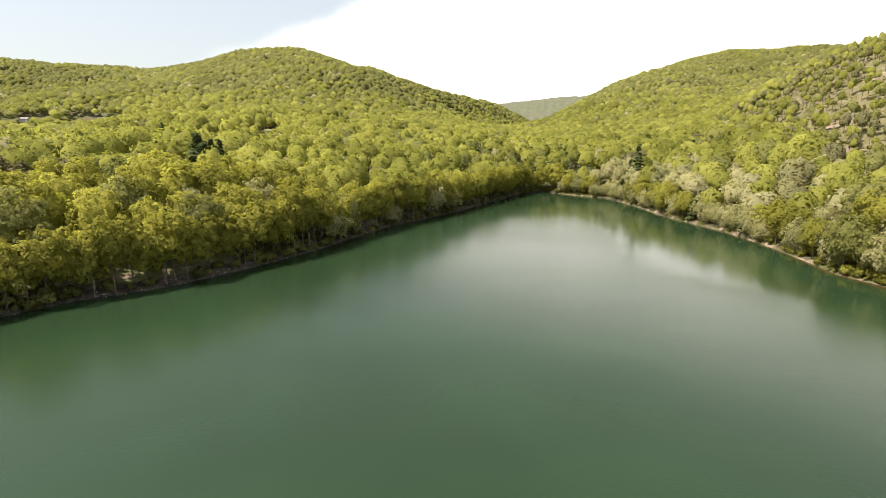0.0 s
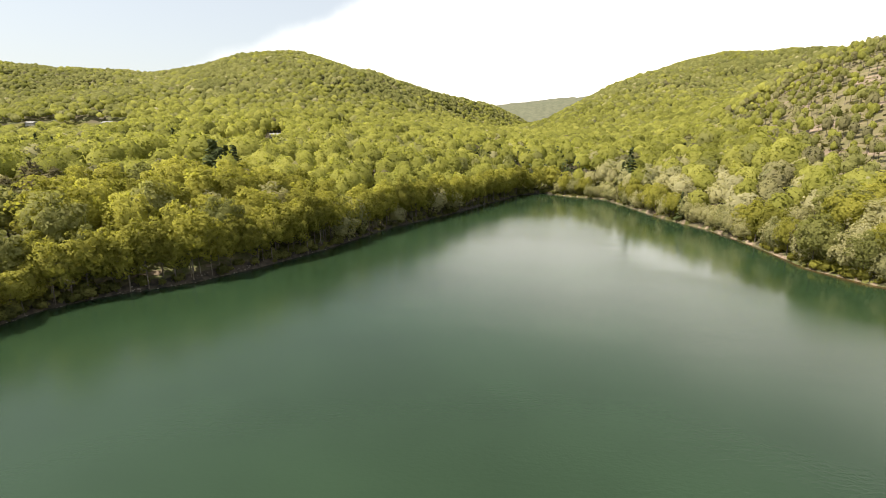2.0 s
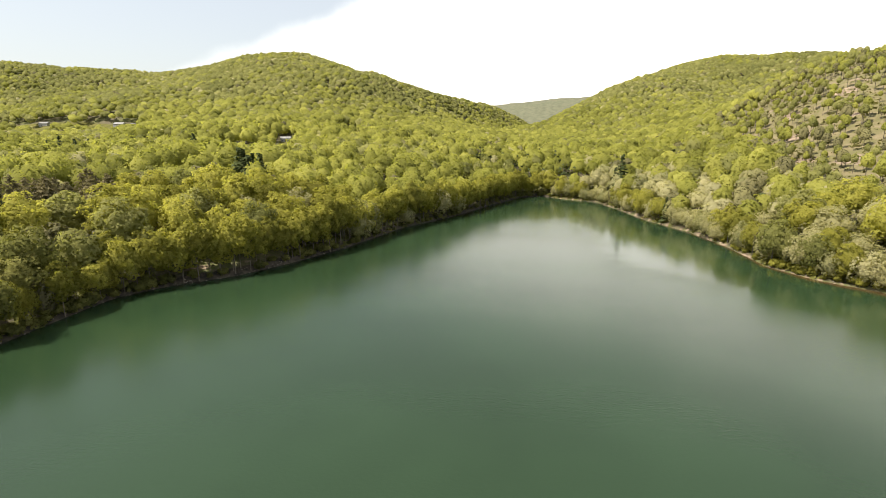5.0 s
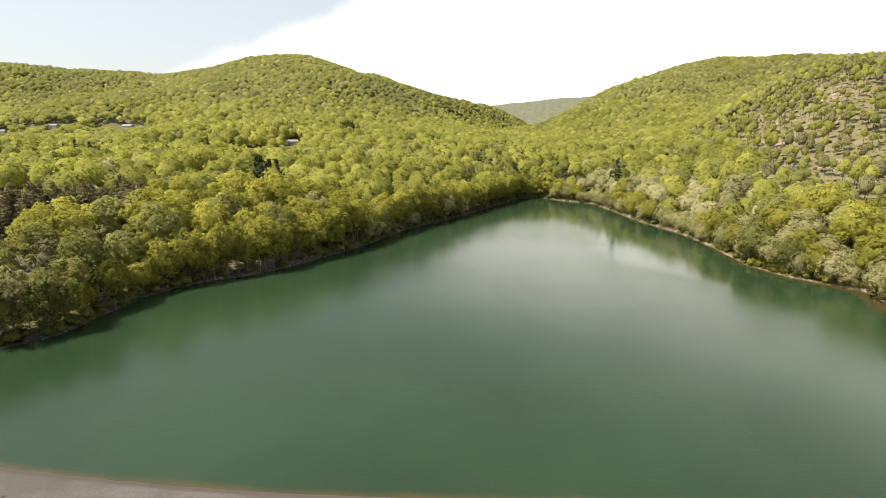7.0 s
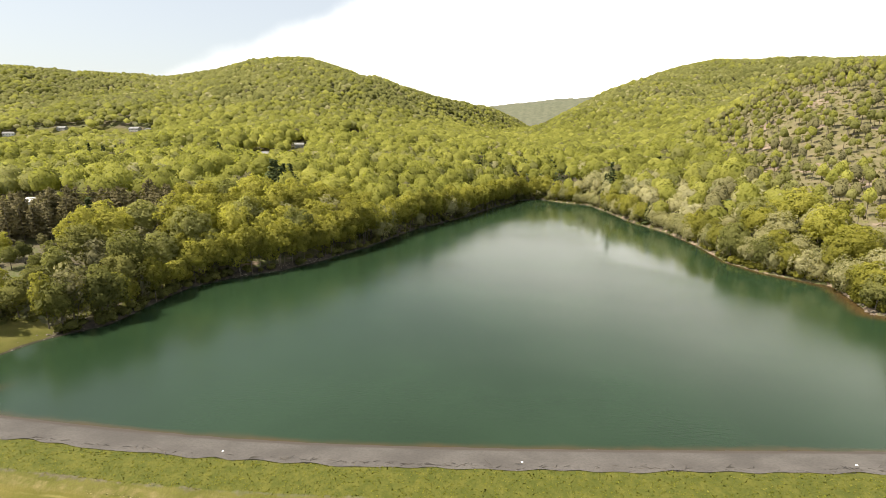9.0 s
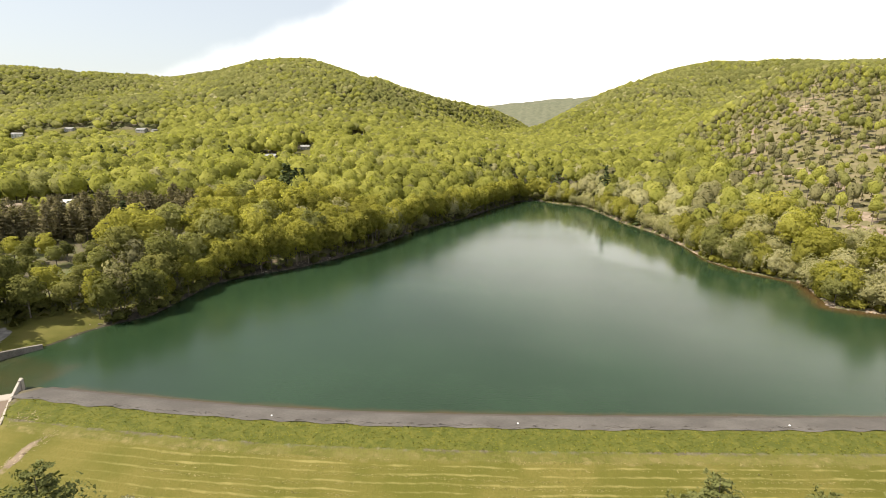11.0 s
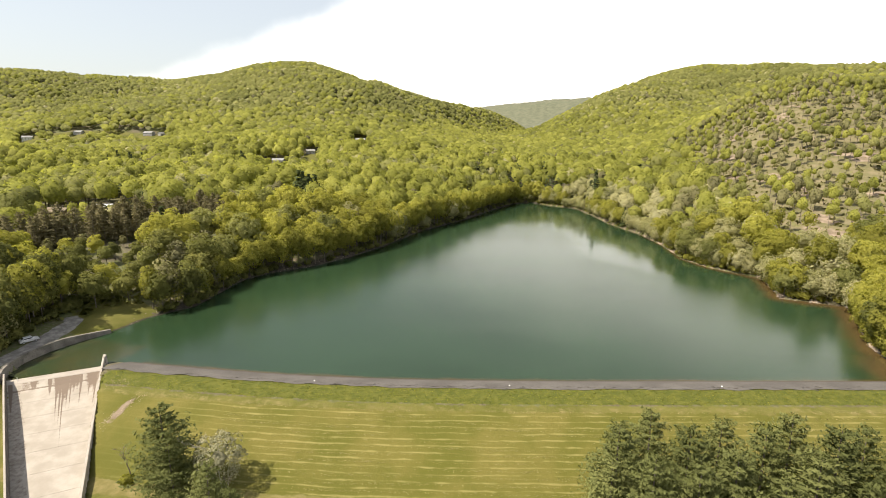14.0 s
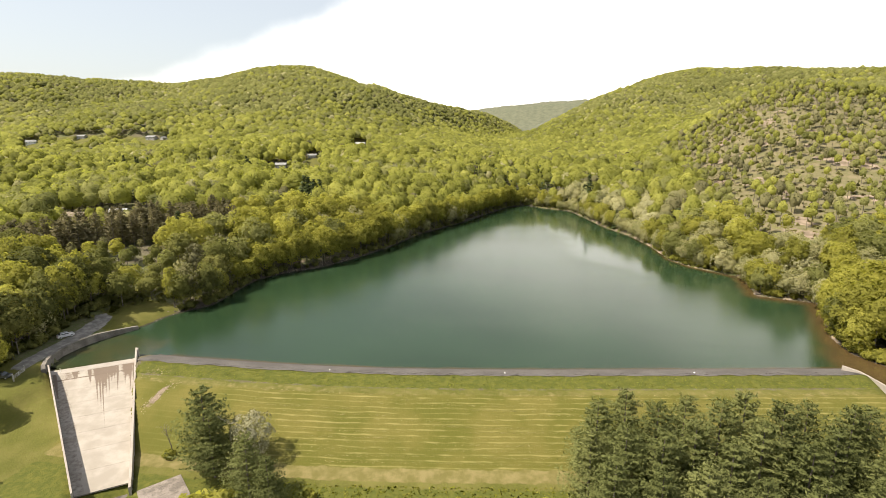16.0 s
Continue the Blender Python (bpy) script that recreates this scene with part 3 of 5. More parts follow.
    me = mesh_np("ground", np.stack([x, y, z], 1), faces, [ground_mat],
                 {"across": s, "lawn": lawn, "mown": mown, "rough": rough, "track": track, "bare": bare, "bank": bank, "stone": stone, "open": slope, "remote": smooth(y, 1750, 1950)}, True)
    tagged(new("ground", me), "wooded valley ground with mown dam slope and bare shore", "ground", kind="structure")


def build_water():
    gx, gy = np.arange(-140, 116, 2.0), np.arange(84, 462, 2.0)
    X, Y = np.meshgrid(gx, gy)
    x, y = X.ravel(), Y.ravel()
    d = lake_distance(x, y)
    u, v = chute_place(x, y)
    lim = np.where((u > -0.12) & (np.abs(v) < 1.5) & (u < 0.6) & (y < 103), 0.4, 1.8)
    ok = d < lim
    nx, ny = len(gx), len(gy)
    i = (np.arange(ny - 1)[:, None] * nx + np.arange(nx - 1)[None]).ravel()
    q = np.stack([i, i + 1, i + nx + 1, i + nx], 1)
    q = q[ok[q].all(1)]
    used, inv = np.unique(q, return_inverse=True)
    right = smooth(x, 20, 70)
    width = 3 + 6 * right * smooth(-y, -270, -200)
    shallow_shade = np.clip(1 + np.minimum(d, 0) / width, 0, 1) * (0.35 + 0.65 * right)
    by_dam = (y - crest_y(x) < 16) & (x < 74) & (x > -108)
    edge = 0.75 * np.clip(1 + np.minimum(y - crest_y(x) - 7.9, 99) / -2.2, 0, 1) * (x < 88) * (x > -106)
    shallow_shade = np.maximum(np.where(by_dam | ((y < 138) & (x < 90)), 0.0, shallow_shade), edge)
    shallow_shade = np.maximum(shallow_shade, 0.85 * smooth(-np.hypot((x - 99) / 16, (y - 134) / 20), -1.35, -0.4))
    shore_x = np.interp(y, [120, 153, 197, 225, 255, 318, 387, 440], [106, 96, 95, 93, 71, 62, 40, 8])
    calm = np.maximum((1 - smooth(shore_x - x + 8 * wave(x, y, 26, 2.0), 26, 62)) * smooth(y, 165, 240), 0.8 * smooth(y, 290, 380))
    # approach channel: reflection and shade of wall and trees put in as brown
    shallow_shade = np.maximum(shallow_shade, 0.42 * (1 - smooth(x, -113, -108)) * (1 - smooth(y, 112, 124)))
    me = mesh_np("water", np.stack([x, y, 0 * x], 1)[used], inv.reshape(-1, 4), [water_mat], {"shallow_shade": shallow_shade[used], "calm": calm[used]}, True)
    tagged(new("water", me), "calm green reservoir water with soft ripples", "lake", kind="structure")


def build_dam_face():
    xs = np.arange(-108.0, 87.6, 1.0)
    cy = crest_y(xs)
    prof = [(-13.5, -1.5), (-8.0, -0.03), (-7.2, 0.22), (-6, 0.75), (-4, 1.28), (-2, 1.80), (-0.4, 2.2), (0.5, 2.27)]
    vs, hs = [], []
    for k, (ds, z) in enumerate(prof):
        jit = 0.45 * wave(xs, xs * 0.3, 2.3, 1.0 + k) * (k == len(prof) - 1) + 0.25 * wave(xs, xs, 7.0, k)
        vs.append(np.stack([xs, cy - ds + jit * (k > 4), np.full(xs.shape, z + 0.06) + 0.03 * wave(xs, xs, 3.0, k * 2.0)], 1))
        hs.append(np.full(xs.shape, max(z, 0) / 2.3))
    n, m = len(xs), len(prof)
    i = (np.arange(m - 1)[:, None] * n + np.arange(n - 1)[None]).ravel()
    faces = np.stack([i, i + n, i + n + 1, i + 1], 1)
    me = mesh_np("dam_face", np.concatenate(vs), faces, [face_mat], {"height": np.concatenate(hs)}, True)
    tagged(new("dam_face", me), "grey fine-stone facing on the water side of the dam", "dam", kind="structure")


build_ground()
build_water()
build_dam_face()


# ---- spillway ----
def lerp(a, b, t):
    return a + (b - a) * t


def chute_point(u, v):
    """Plan place on the chute: u along, v across (-1 left wall, 1 right wall)."""
    return lerp(lerp(WEIR_L, FOOT_L, u), lerp(WEIR_R, FOOT_R, u), (v + 1) / 2)


def build_spillway():
    sp = tagged(new("spillway"), "pale concrete spillway chute with brown water stains", "spillway", kind="structure")
    sp.location = (*chute_point(0.5, 0), 0)
    base = sp.location.copy()

    def add(ob):
        ob.parent = sp
        ob.matrix_parent_inverse = Matrix.Translation(-base)
        return ob

    # slabs with open joints, eight rows
    rows = [0.02, 0.075, 0.19, 0.32, 0.45, 0.58, 0.72, 0.86, 1.0]
    for r, (u0, u1) in enumerate(zip(rows, rows[1:])):
        for v0, v1 in ((-1.0, 1.0),):
            nu, nv = 9, 170
            uu, vv = np.meshgrid(np.linspace(u0 + 0.0004, u1 - 0.0004, nu), np.linspace(v0 + 0.0012, v1 - 0.0012, nv), indexing="ij")
            p = np.array([chute_point(a, b) for a, b in zip(uu.ravel(), vv.ravel())])
            z = chute_z(uu.ravel())
            top = np.column_stack([p, z])
            low = np.column_stack([p, z - 0.3])
            i = (np.arange(nu - 1)[:, None] * nv + np.arange(nv - 1)[None]).ravel()
            f = [np.stack([i, i + nv, i + nv + 1, i + 1], 1)]
            n = nu * nv
            rim = list(range(nv)) + [k * nv + nv - 1 for k in range(1, nu)] + [(nu - 1) * nv + k for k in range(nv - 2, -1, -1)] + [k * nv for k in range(nu - 2, 0, -1)]
            f.append(np.array([(rim[k], rim[(k + 1) % len(rim)], rim[(k + 1) % len(rim)] + n, rim[k] + n) for k in range(len(rim))]))
            a, b = uu.ravel(), vv.ravel()
            run = np.zeros_like(a)
            for c, w, length in ((-0.93, 0.05, 0.4), (-0.45, 0.10, 0.11), (-0.12, 0.05, 0.20), (0.05, 0.09, 0.30), (0.2, 0.15, 0.34), (0.105, 0.028, 0.64), (0.165, 0.022, 0.70),
                                 (0.02, 0.02, 0.46), (0.26, 0.022, 0.44), (0.33, 0.02, 0.38), (0.42, 0.12, 0.22), (0.55, 0.03, 0.34), (0.80, 0.14, 0.24), (0.74, 0.02, 0.40), (0.88, 0.025, 0.46), (0.95, 0.03, 0.40)):
                run = np.maximum(run, np.exp(-((b - c) / w) ** 2) * np.clip(1.15 - a / (length * (0.85 + 0.2 * np.sin(b * 61) * np.sin(b * 23 + 1))), 0, 1))
            # strip by the left wall: brown stain with the wall's shadow put in
            edge = -0.70 + 0.03 * np.sin(a * 40) + 0.05 * (np.sin(a * 23 + 1) > 0.2) + 0.06 * (a > 0.42)
            run = np.maximum(run, 0.37 * np.clip((edge - b) * 60, 0, 1) * (a > 0.08))
            run = np.maximum(run, 0.55 * np.exp(-((a - 0.075) / 0.012) ** 2))
            run = np.maximum(run, 0.42 * (a < 0.075) * (0.6 + 0.4 * np.sin(b * 9 + 1)))
            me = mesh_np("slab", np.concatenate([top, low]), np.concatenate(f), [concrete_stained], {"run": np.concatenate([run, run])})
            add(new("slab", me))
    # rounded weir lip
    prof = [(-0.045, -1.2), (-0.045, 0.0), (-0.035, 0.10), (-0.012, 0.13), (0.008, 0.09), (0.0195, -0.02), (0.0195, -1.2)]
    vs = []
    for v in np.linspace(-1.02, 1.02, 13):
        vs += [(*chute_point(a, v), z) for a, z in prof]
    n = len(prof)
    fs = [(k * n + j, k * n + j + 1, (k + 1) * n + j + 1, (k + 1) * n + j) for k in range(12) for j in range(n - 1)]
    add(new("weir_lip", mesh_np("weir_lip", vs, fs, [concrete], None, True)))
    # side walls: top edge follows the chute
    for name, sgn, tops, ustart in (("wall_left", -1, 4.2, -0.02), ("wall_right", 1, 2.2, -0.09)):
        us = [ustart, 0.05, 0.2, 0.4, 0.6, 0.8, 1.0, 1.1]
        bm = bmesh.new()
        ring = []
        for u in us:
            inner = chute_point(u, sgn)
            side = (chute_point(u, 1) - chute_point(u, -1))
            side = side / np.linalg.norm(side) * sgn
            outer = inner + side * (0.38 if sgn < 0 else 0.5)
            zt = float(np.interp(u, [-0.1, 0.06, 0.3, 1.0, 1.2], [2.45, 1.9 + 0.5 * (sgn < 0), 0.4 + 1.2 * (sgn < 0), FOOT_Z + tops, FOOT_Z + tops]))
            zb = float(chute_z(u)) - 1.0
            ring.append([bm.verts.new((*p, z)) for p, z in ((inner, zb), (inner, zt - 0.05), (inner + side * 0.05, zt), (outer - side * 0.05, zt), (outer, zt - 0.05), (outer, zb))])
        for r0, r1 in zip(ring, ring[1:]):
            for j in range(5):
                # left wall's inner face: its shade is put in as darker concrete
                bm.faces.new((r0[j], r0[j + 1], r1[j + 1], r1[j])).material_index = int(j == 0 and sgn < 0)
        bm.faces.new(ring[0])
        bm.faces.new(ring[-1][::-1])
        bmesh.ops.recalc_face_normals(bm, faces=bm.faces)
        add(part(name, bm, concrete, None, "weathered concrete side wall of the chute")).data.materials.append(concrete_dark)
    # curved guide wall along the approach, one panel after another
    arc = np.array([(-127.9, 86.9), (-130.0, 88.6), (-132.6, 91.6), (-134.6, 95.0), (-135.8, 98.8), (-136.2, 102.6), (-135.9, 106.4), (-135.0, 110.2), (-133.7, 114.0), (-132.0, 118.0), (-130.2, 121.6)])
    for a, b, k in zip(arc, arc[1:], range(20)):
        t = (b - a) / np.linalg.norm(b - a)
        n_out = np.array((-t[1], t[0]))
        z = 2.45 if k < 8 else 2.45 - 0.45 * (k - 7)
        z2 = 2.45 if k < 7 else 2.45 - 0.45 * (k - 6)
        g = t * 0.02
        poly = [tuple(a + g), tuple(b - g), tuple(b - g + n_out * 1.0), tuple(a + g + n_out * 1.0)]
        add(part("wall_panel", prism_bm(poly, -3.0, [z, z2, z2, z]), concrete_wall))
    # pier at the dam end of the weir
    p = chute_point(-0.06, 1.03)
    add(part("pier", box_bm((0.6, 1.4, 4.0), (p[0] + 0.1, p[1] + 0.2, 0.55), 0.05, math.atan2(-0.83, 0.56) + math.pi / 2), concrete))
    # short gauge post on the lip
    p = chute_point(-0.012, -0.78)
    v, f = tube([(p[0], p[1], 0.05), (p[0], p[1], 1.15)], [0.06, 0.06], 8)
    add(new("gauge_post", mesh_np("gauge_post", v, f, [white_paint])))
    # stilling basin floor and end sill
    q = [chute_point(1.03, -1), chute_point(1.14, -1), chute_point(1.14, 1), chute_point(1.03, 1)]
    add(part("basin_floor", prism_bm([tuple(a) for a in q], FOOT_Z - 2.2, FOOT_Z - 1.5), concrete_dark))
    q = [chute_point(1.12, -1), chute_point(1.145, -1), chute_point(1.145, 1.25), chute_point(1.12, 1.25)]
    add(part("end_sill", prism_bm([tuple(a) for a in q], FOOT_Z - 2.2, FOOT_Z - 0.6), concrete))


def build_right_spillway():
    sp = tagged(new("side_spillway"), "low pale concrete side channel at the dam's end", "spillway", kind="structure")
    line = [(84.8, 127.0), (87.2, 124.2), (88.4, 121.4), (91.5, 115.0), (96, 106)]
    tops = [2.5, 2.45, 2.2, 1.2, 0.2]
    for (a, b), (za, zb) in zip(zip(line, line[1:]), zip(tops, tops[1:])):
        a, b = np.array(a), np.array(b)
        t = (b - a) / np.linalg.norm(b - a)
        n = np.array((-t[1], t[0])) * 0.5
        part("wall_panel", prism_bm([tuple(a), tuple(b), tuple(b + n), tuple(a + n)], -2.5, [za, zb, zb, za]), concrete, sp)
    for k in range(3):
        a, b = 0.32 * k, 0.32 * (k + 1) - 0.01
        p0, p1 = np.array((89.0, 121.8)), np.array((96.5, 105.0))
        q0, q1 = np.array((107.0, 122.2)), np.array((113.0, 105.0))
        poly = [tuple(lerp(p0, p1, a)), tuple(lerp(q0, q1, a)), tuple(lerp(q0, q1, b)), tuple(lerp(p0, p1, b))]
        z0, z1 = 0.10 - 1.9 * a, 0.10 - 1.9 * b
        part("slab", prism_bm(poly, -3.0, [z0, z0, z1, z1]), concrete, sp)


build_spillway()
build_right_spillway()


# ---- trees ----
rng = np.random.default_rng(7)


def unit(v):
    return v / (np.linalg.norm(v, axis=-1, keepdims=True) + 1e-9)


def sprays(centre, normal, base, size, g, long=1.35, narrow=1.0):
    """Bent four-cornered leaf sprays at the centres; base: the way the foliage mass faces there."""
    n = len(centre)
    t = unit(np.cross(normal, g.normal(size=(n, 3))))
    b = np.cross(normal, t)
    s = size[:, None] * 0.5
    lift = normal * s * g.uniform(-0.35, 0.35, (n, 1))
    j = lambda: g.uniform(0.7, 1.25, (n, 1))
    soft = unit(base + g.normal(size=(n, 3)) * 0.1)
    v = np.stack([centre + t * s * long * j(), centre + b * s * narrow * j() + lift * narrow, centre - t * s * long * j(), centre - b * s * narrow * j() - lift * narrow], 1)
    return v.reshape(-1, 3), np.arange(4 * n).reshape(-1, 4), np.repeat(soft, 4, 0)


def leaf_mass(g, R, half, mid, seg, rings, full, lift=0.15):
    """The dense inner leafage: an uneven closed dome that the outer sprays hide."""
    ph = np.linspace(0.28, 2.45, rings + 1)[:, None]
    a = np.linspace(0, 2 * math.pi, seg, endpoint=False)[None] + g.uniform(-0.2, 0.2, (rings + 1, seg))
    r = full * g.uniform(0.80, 1.18, (rings + 1, seg))
    n = np.stack([np.sin(ph) * np.cos(a), np.sin(ph) * np.sin(a), np.cos(ph) * np.ones_like(a)], -1)
    v = n * r[..., None] * (R, R, half) + (0, 0, mid)
    i, j = np.meshgrid(np.arange(rings), np.arange(seg), indexing="ij")
    j2 = (j + 1) % seg
    f = np.stack([i * seg + j, (i + 1) * seg + j, (i + 1) * seg + j2, i * seg + j2], -1).reshape(-1, 4)
    cap = [(k, k + 1, seg - 2 - k, seg - 1 - k) for k in range(seg // 2 - 1)]
    nr = unit(n * (1, 1, R / half) + (0, 0, lift) + g.normal(size=n.shape) * 0.12)
    return v.reshape(-1, 3), np.concatenate([f, cap]), nr.reshape(-1, 3)


def broad_crown(g, R, H, base, n, size, lobes=15, up=0.35, core=(8, 4, 0.80)):
    """Rounded crown of many overlapping lobes, uneven in outline, denser on top."""
    mid, half = (H + base) / 2, (H - base) / 2
    lobes *= 2
    k = (np.arange(lobes) + 0.5) / lobes
    cz, turn = 1 - 1.78 * k, 2.39996 * np.arange(lobes) + g.uniform(0, 6.28)
    dirs = unit(np.stack([np.cos(turn) * np.sqrt(1 - cz * cz), np.sin(turn) * np.sqrt(1 - cz * cz), cz], 1) + g.normal(size=(lobes, 3)) * 0.2)
    cen = dirs * np.array((R * 0.72, R * 0.72, half * 0.78)) * g.uniform(0.80, 1.12, (lobes, 1)) + (0, 0, mid)
    rad = g.uniform(0.26, 0.40, lobes) * R * min(1.0, (34 / lobes) ** 0.4)
    pick = g.integers(0, lobes, n)
    nd = unit(g.normal(size=(n, 3)) + dirs[pick] * 0.9 + (0, 0, up))
    c = cen[pick] + nd * (rad[pick] * g.uniform(0.72, 1.08, n))[:, None]
    nn = unit(nd + g.normal(size=(n, 3)) * 0.40)
    face = unit(nd * (0.8 if n > 30 else 0.3) + unit(c - (0, 0, mid - half * 0.4)) * (0.6 if n > 30 else 1.0) + (0, 0, (core[3] if len(core) > 3 else 0.1)))
    v, f, nr = sprays(c, nn, face, size * g.uniform(0.65, 1.3, n), g)
    mv, mf, mn = leaf_mass(g, R, half, mid, *core)
    return np.concatenate([v, mv]), np.concatenate([f, mf + len(v)]), np.concatenate([nr, mn])


def limb_set(g, H, R, base, r0, count=6, sides=6):
    """Tapered trunk with rising limbs."""
    lean = g.normal(size=2) * 0.35
    path = [(0, 0, -0.6), (lean[0] * 0.2, lean[1] * 0.2, base * 0.6), (lean[0], lean[1], (base + H) / 2), (lean[0] * 1.5, lean[1] * 1.5, H * 0.86)]
    bits = [tube(path, [r0 * 1.25, r0 * 0.9, r0 * 0.55, r0 * 0.12], sides)]
    for k in range(count):
        a = 2 * math.pi * (k + g.uniform(-0.3, 0.3)) / count
        z0 = g.uniform(base * 0.75, (base + H) / 2)
        L = R * g.uniform(0.6, 0.85)
        d = np.array((math.cos(a), math.sin(a), 0))
        p0 = np.array((lean[0] * z0 / H, lean[1] * z0 / H, z0))
        p1, p2 = p0 + d * L * 0.5 + (0, 0, L * 0.35), p0 + d * L + (0, 0, L * g.uniform(0.45, 0.8))
        bits.append(tube([p0, p1, p2], [r0 * 0.45, r0 * 0.28, r0 * 0.08], 5))
    return join(bits)


def pine_crown(g, H, R, base, n, size, droop=0.10, gap=1.3, power=0.75, long=1.5, narrow=1.0, tuft=0.55):
    """Whorls of boughs, each a flat plume of needle sprays with air between."""
    cs, ns, ss = [], [], []
    levels = np.arange(base, H - 0.4, gap)
    weights = np.array([max((1 - (z - base) / (H - base)) ** power, 0.12) for z in levels])
    share = weights / weights.sum()
    for z, w, f in zip(levels, weights, share):
        boughs = int(5 + 2 * (w > 0.4))
        a0 = g.uniform(0, 6.28)
        for b in range(boughs):
            a = a0 + 2 * math.pi * b / boughs + g.uniform(-0.35, 0.35)
            L = R * w * g.uniform(0.5, 1.2)
            k = max(int(n * f / boughs), 3)
            t = g.uniform(0.18, 1.0, k) ** 0.8
            spread = 0.26 * L * (0.35 + t)
            off = g.normal(size=k) * spread * 0.6
            x = np.cos(a) * L * t - np.sin(a) * off
            y = np.sin(a) * L * t + np.cos(a) * off
            zz = z + L * (0.22 * t - droop * t * t * 2) + g.normal(size=k) * 0.16 + 0.15 * gap * g.uniform(-1, 1)
            cs.append(np.stack([x, y, zz], 1))
            out = np.stack([np.cos(a) * np.ones(k), np.sin(a) * np.ones(k), np.zeros(k)], 1)
            ns.append(unit(np.array((0, 0, 1.0)) + out * 0.35 + g.normal(size=(k, 3)) * tuft))
            ss.append(size * g.uniform(0.6, 1.3, k))
    top = np.stack([g.normal(size=30) * 0.3, g.normal(size=30) * 0.3, H - g.uniform(-0.2, 1.6, 30)], 1)
    cs.append(top), ns.append(unit(g.normal(size=(30, 3)) + (0, 0, 0.4))), ss.append(size * g.uniform(0.5, 1.0, 30))
    c = np.concatenate(cs)
    face = unit(unit(np.stack([c[:, 0], c[:, 1], 0.3 * R + 0 * c[:, 0]], 1)) * 0.55 + np.concatenate(ns) * 0.8)
    return sprays(c, np.concatenate(ns), face, np.concatenate(ss), g, long, narrow)


def branch_web(g, H, R, r0, depth=3, sides=4):
    """Bare forked branches."""
    bits = []

    def grow(p, d, L, r, k):
        q = p + d * L * 0.5 + g.normal(size=3) * L * 0.05
        e = q + unit(d + g.normal(size=3) * 0.25) * L * 0.5
        bits.append(tube([p, q, e], [r, r * 0.75, r * 0.5], sides))
        if k:
            for _ in range(3 if k > 1 else 4):
                grow(lerp(q, e, g.uniform(0, 1)), unit(d + g.normal(size=3) * 0.55 + (0, 0, 0.38)), L * g.uniform(0.5, 0.75), r * 0.5, k - 1)

    grow(np.array((0, 0, -0.4)), np.array((0, 0, 1.0)), H * 0.45, r0, depth)
    return join(bits)


LABEL = {
    "broadleaf_tree": ("tall broadleaf tree in fresh yellow-green spring leaf", "tree"),
    "late_tree": ("broadleaf tree in soft grey-green leaf", "tree"),
    "lakeside_tree": ("slim-trunked yellow-green tree leaning over the water", "tree"),
    "dark_tree": ("dense dark olive-green tree by the lakeside road", "tree"),
    "pale_tree": ("broadleaf tree with pale silvery-green new leaves", "tree"),
    "budding_tree": ("drab grey-brown tree just coming into bud", "tree"),
    "slender_tree": ("slender tall-stemmed tree with a small light green crown", "tree"),
    "hemlock": ("dark green narrow conifer among lighter trees", "conifer"),
    "brown_conifer": ("dull brown conifer in a dense dark row", "conifer"),
    "white_pine": ("blue-green white pine with layered feathery boughs", "pine"),
    "dark_shrub": ("low green bush at the wood's edge, leaf colour darkened for shade", "shrub"),
    "shrub": ("low rounded green shrub on the bank", "shrub"),
}
templates = {}


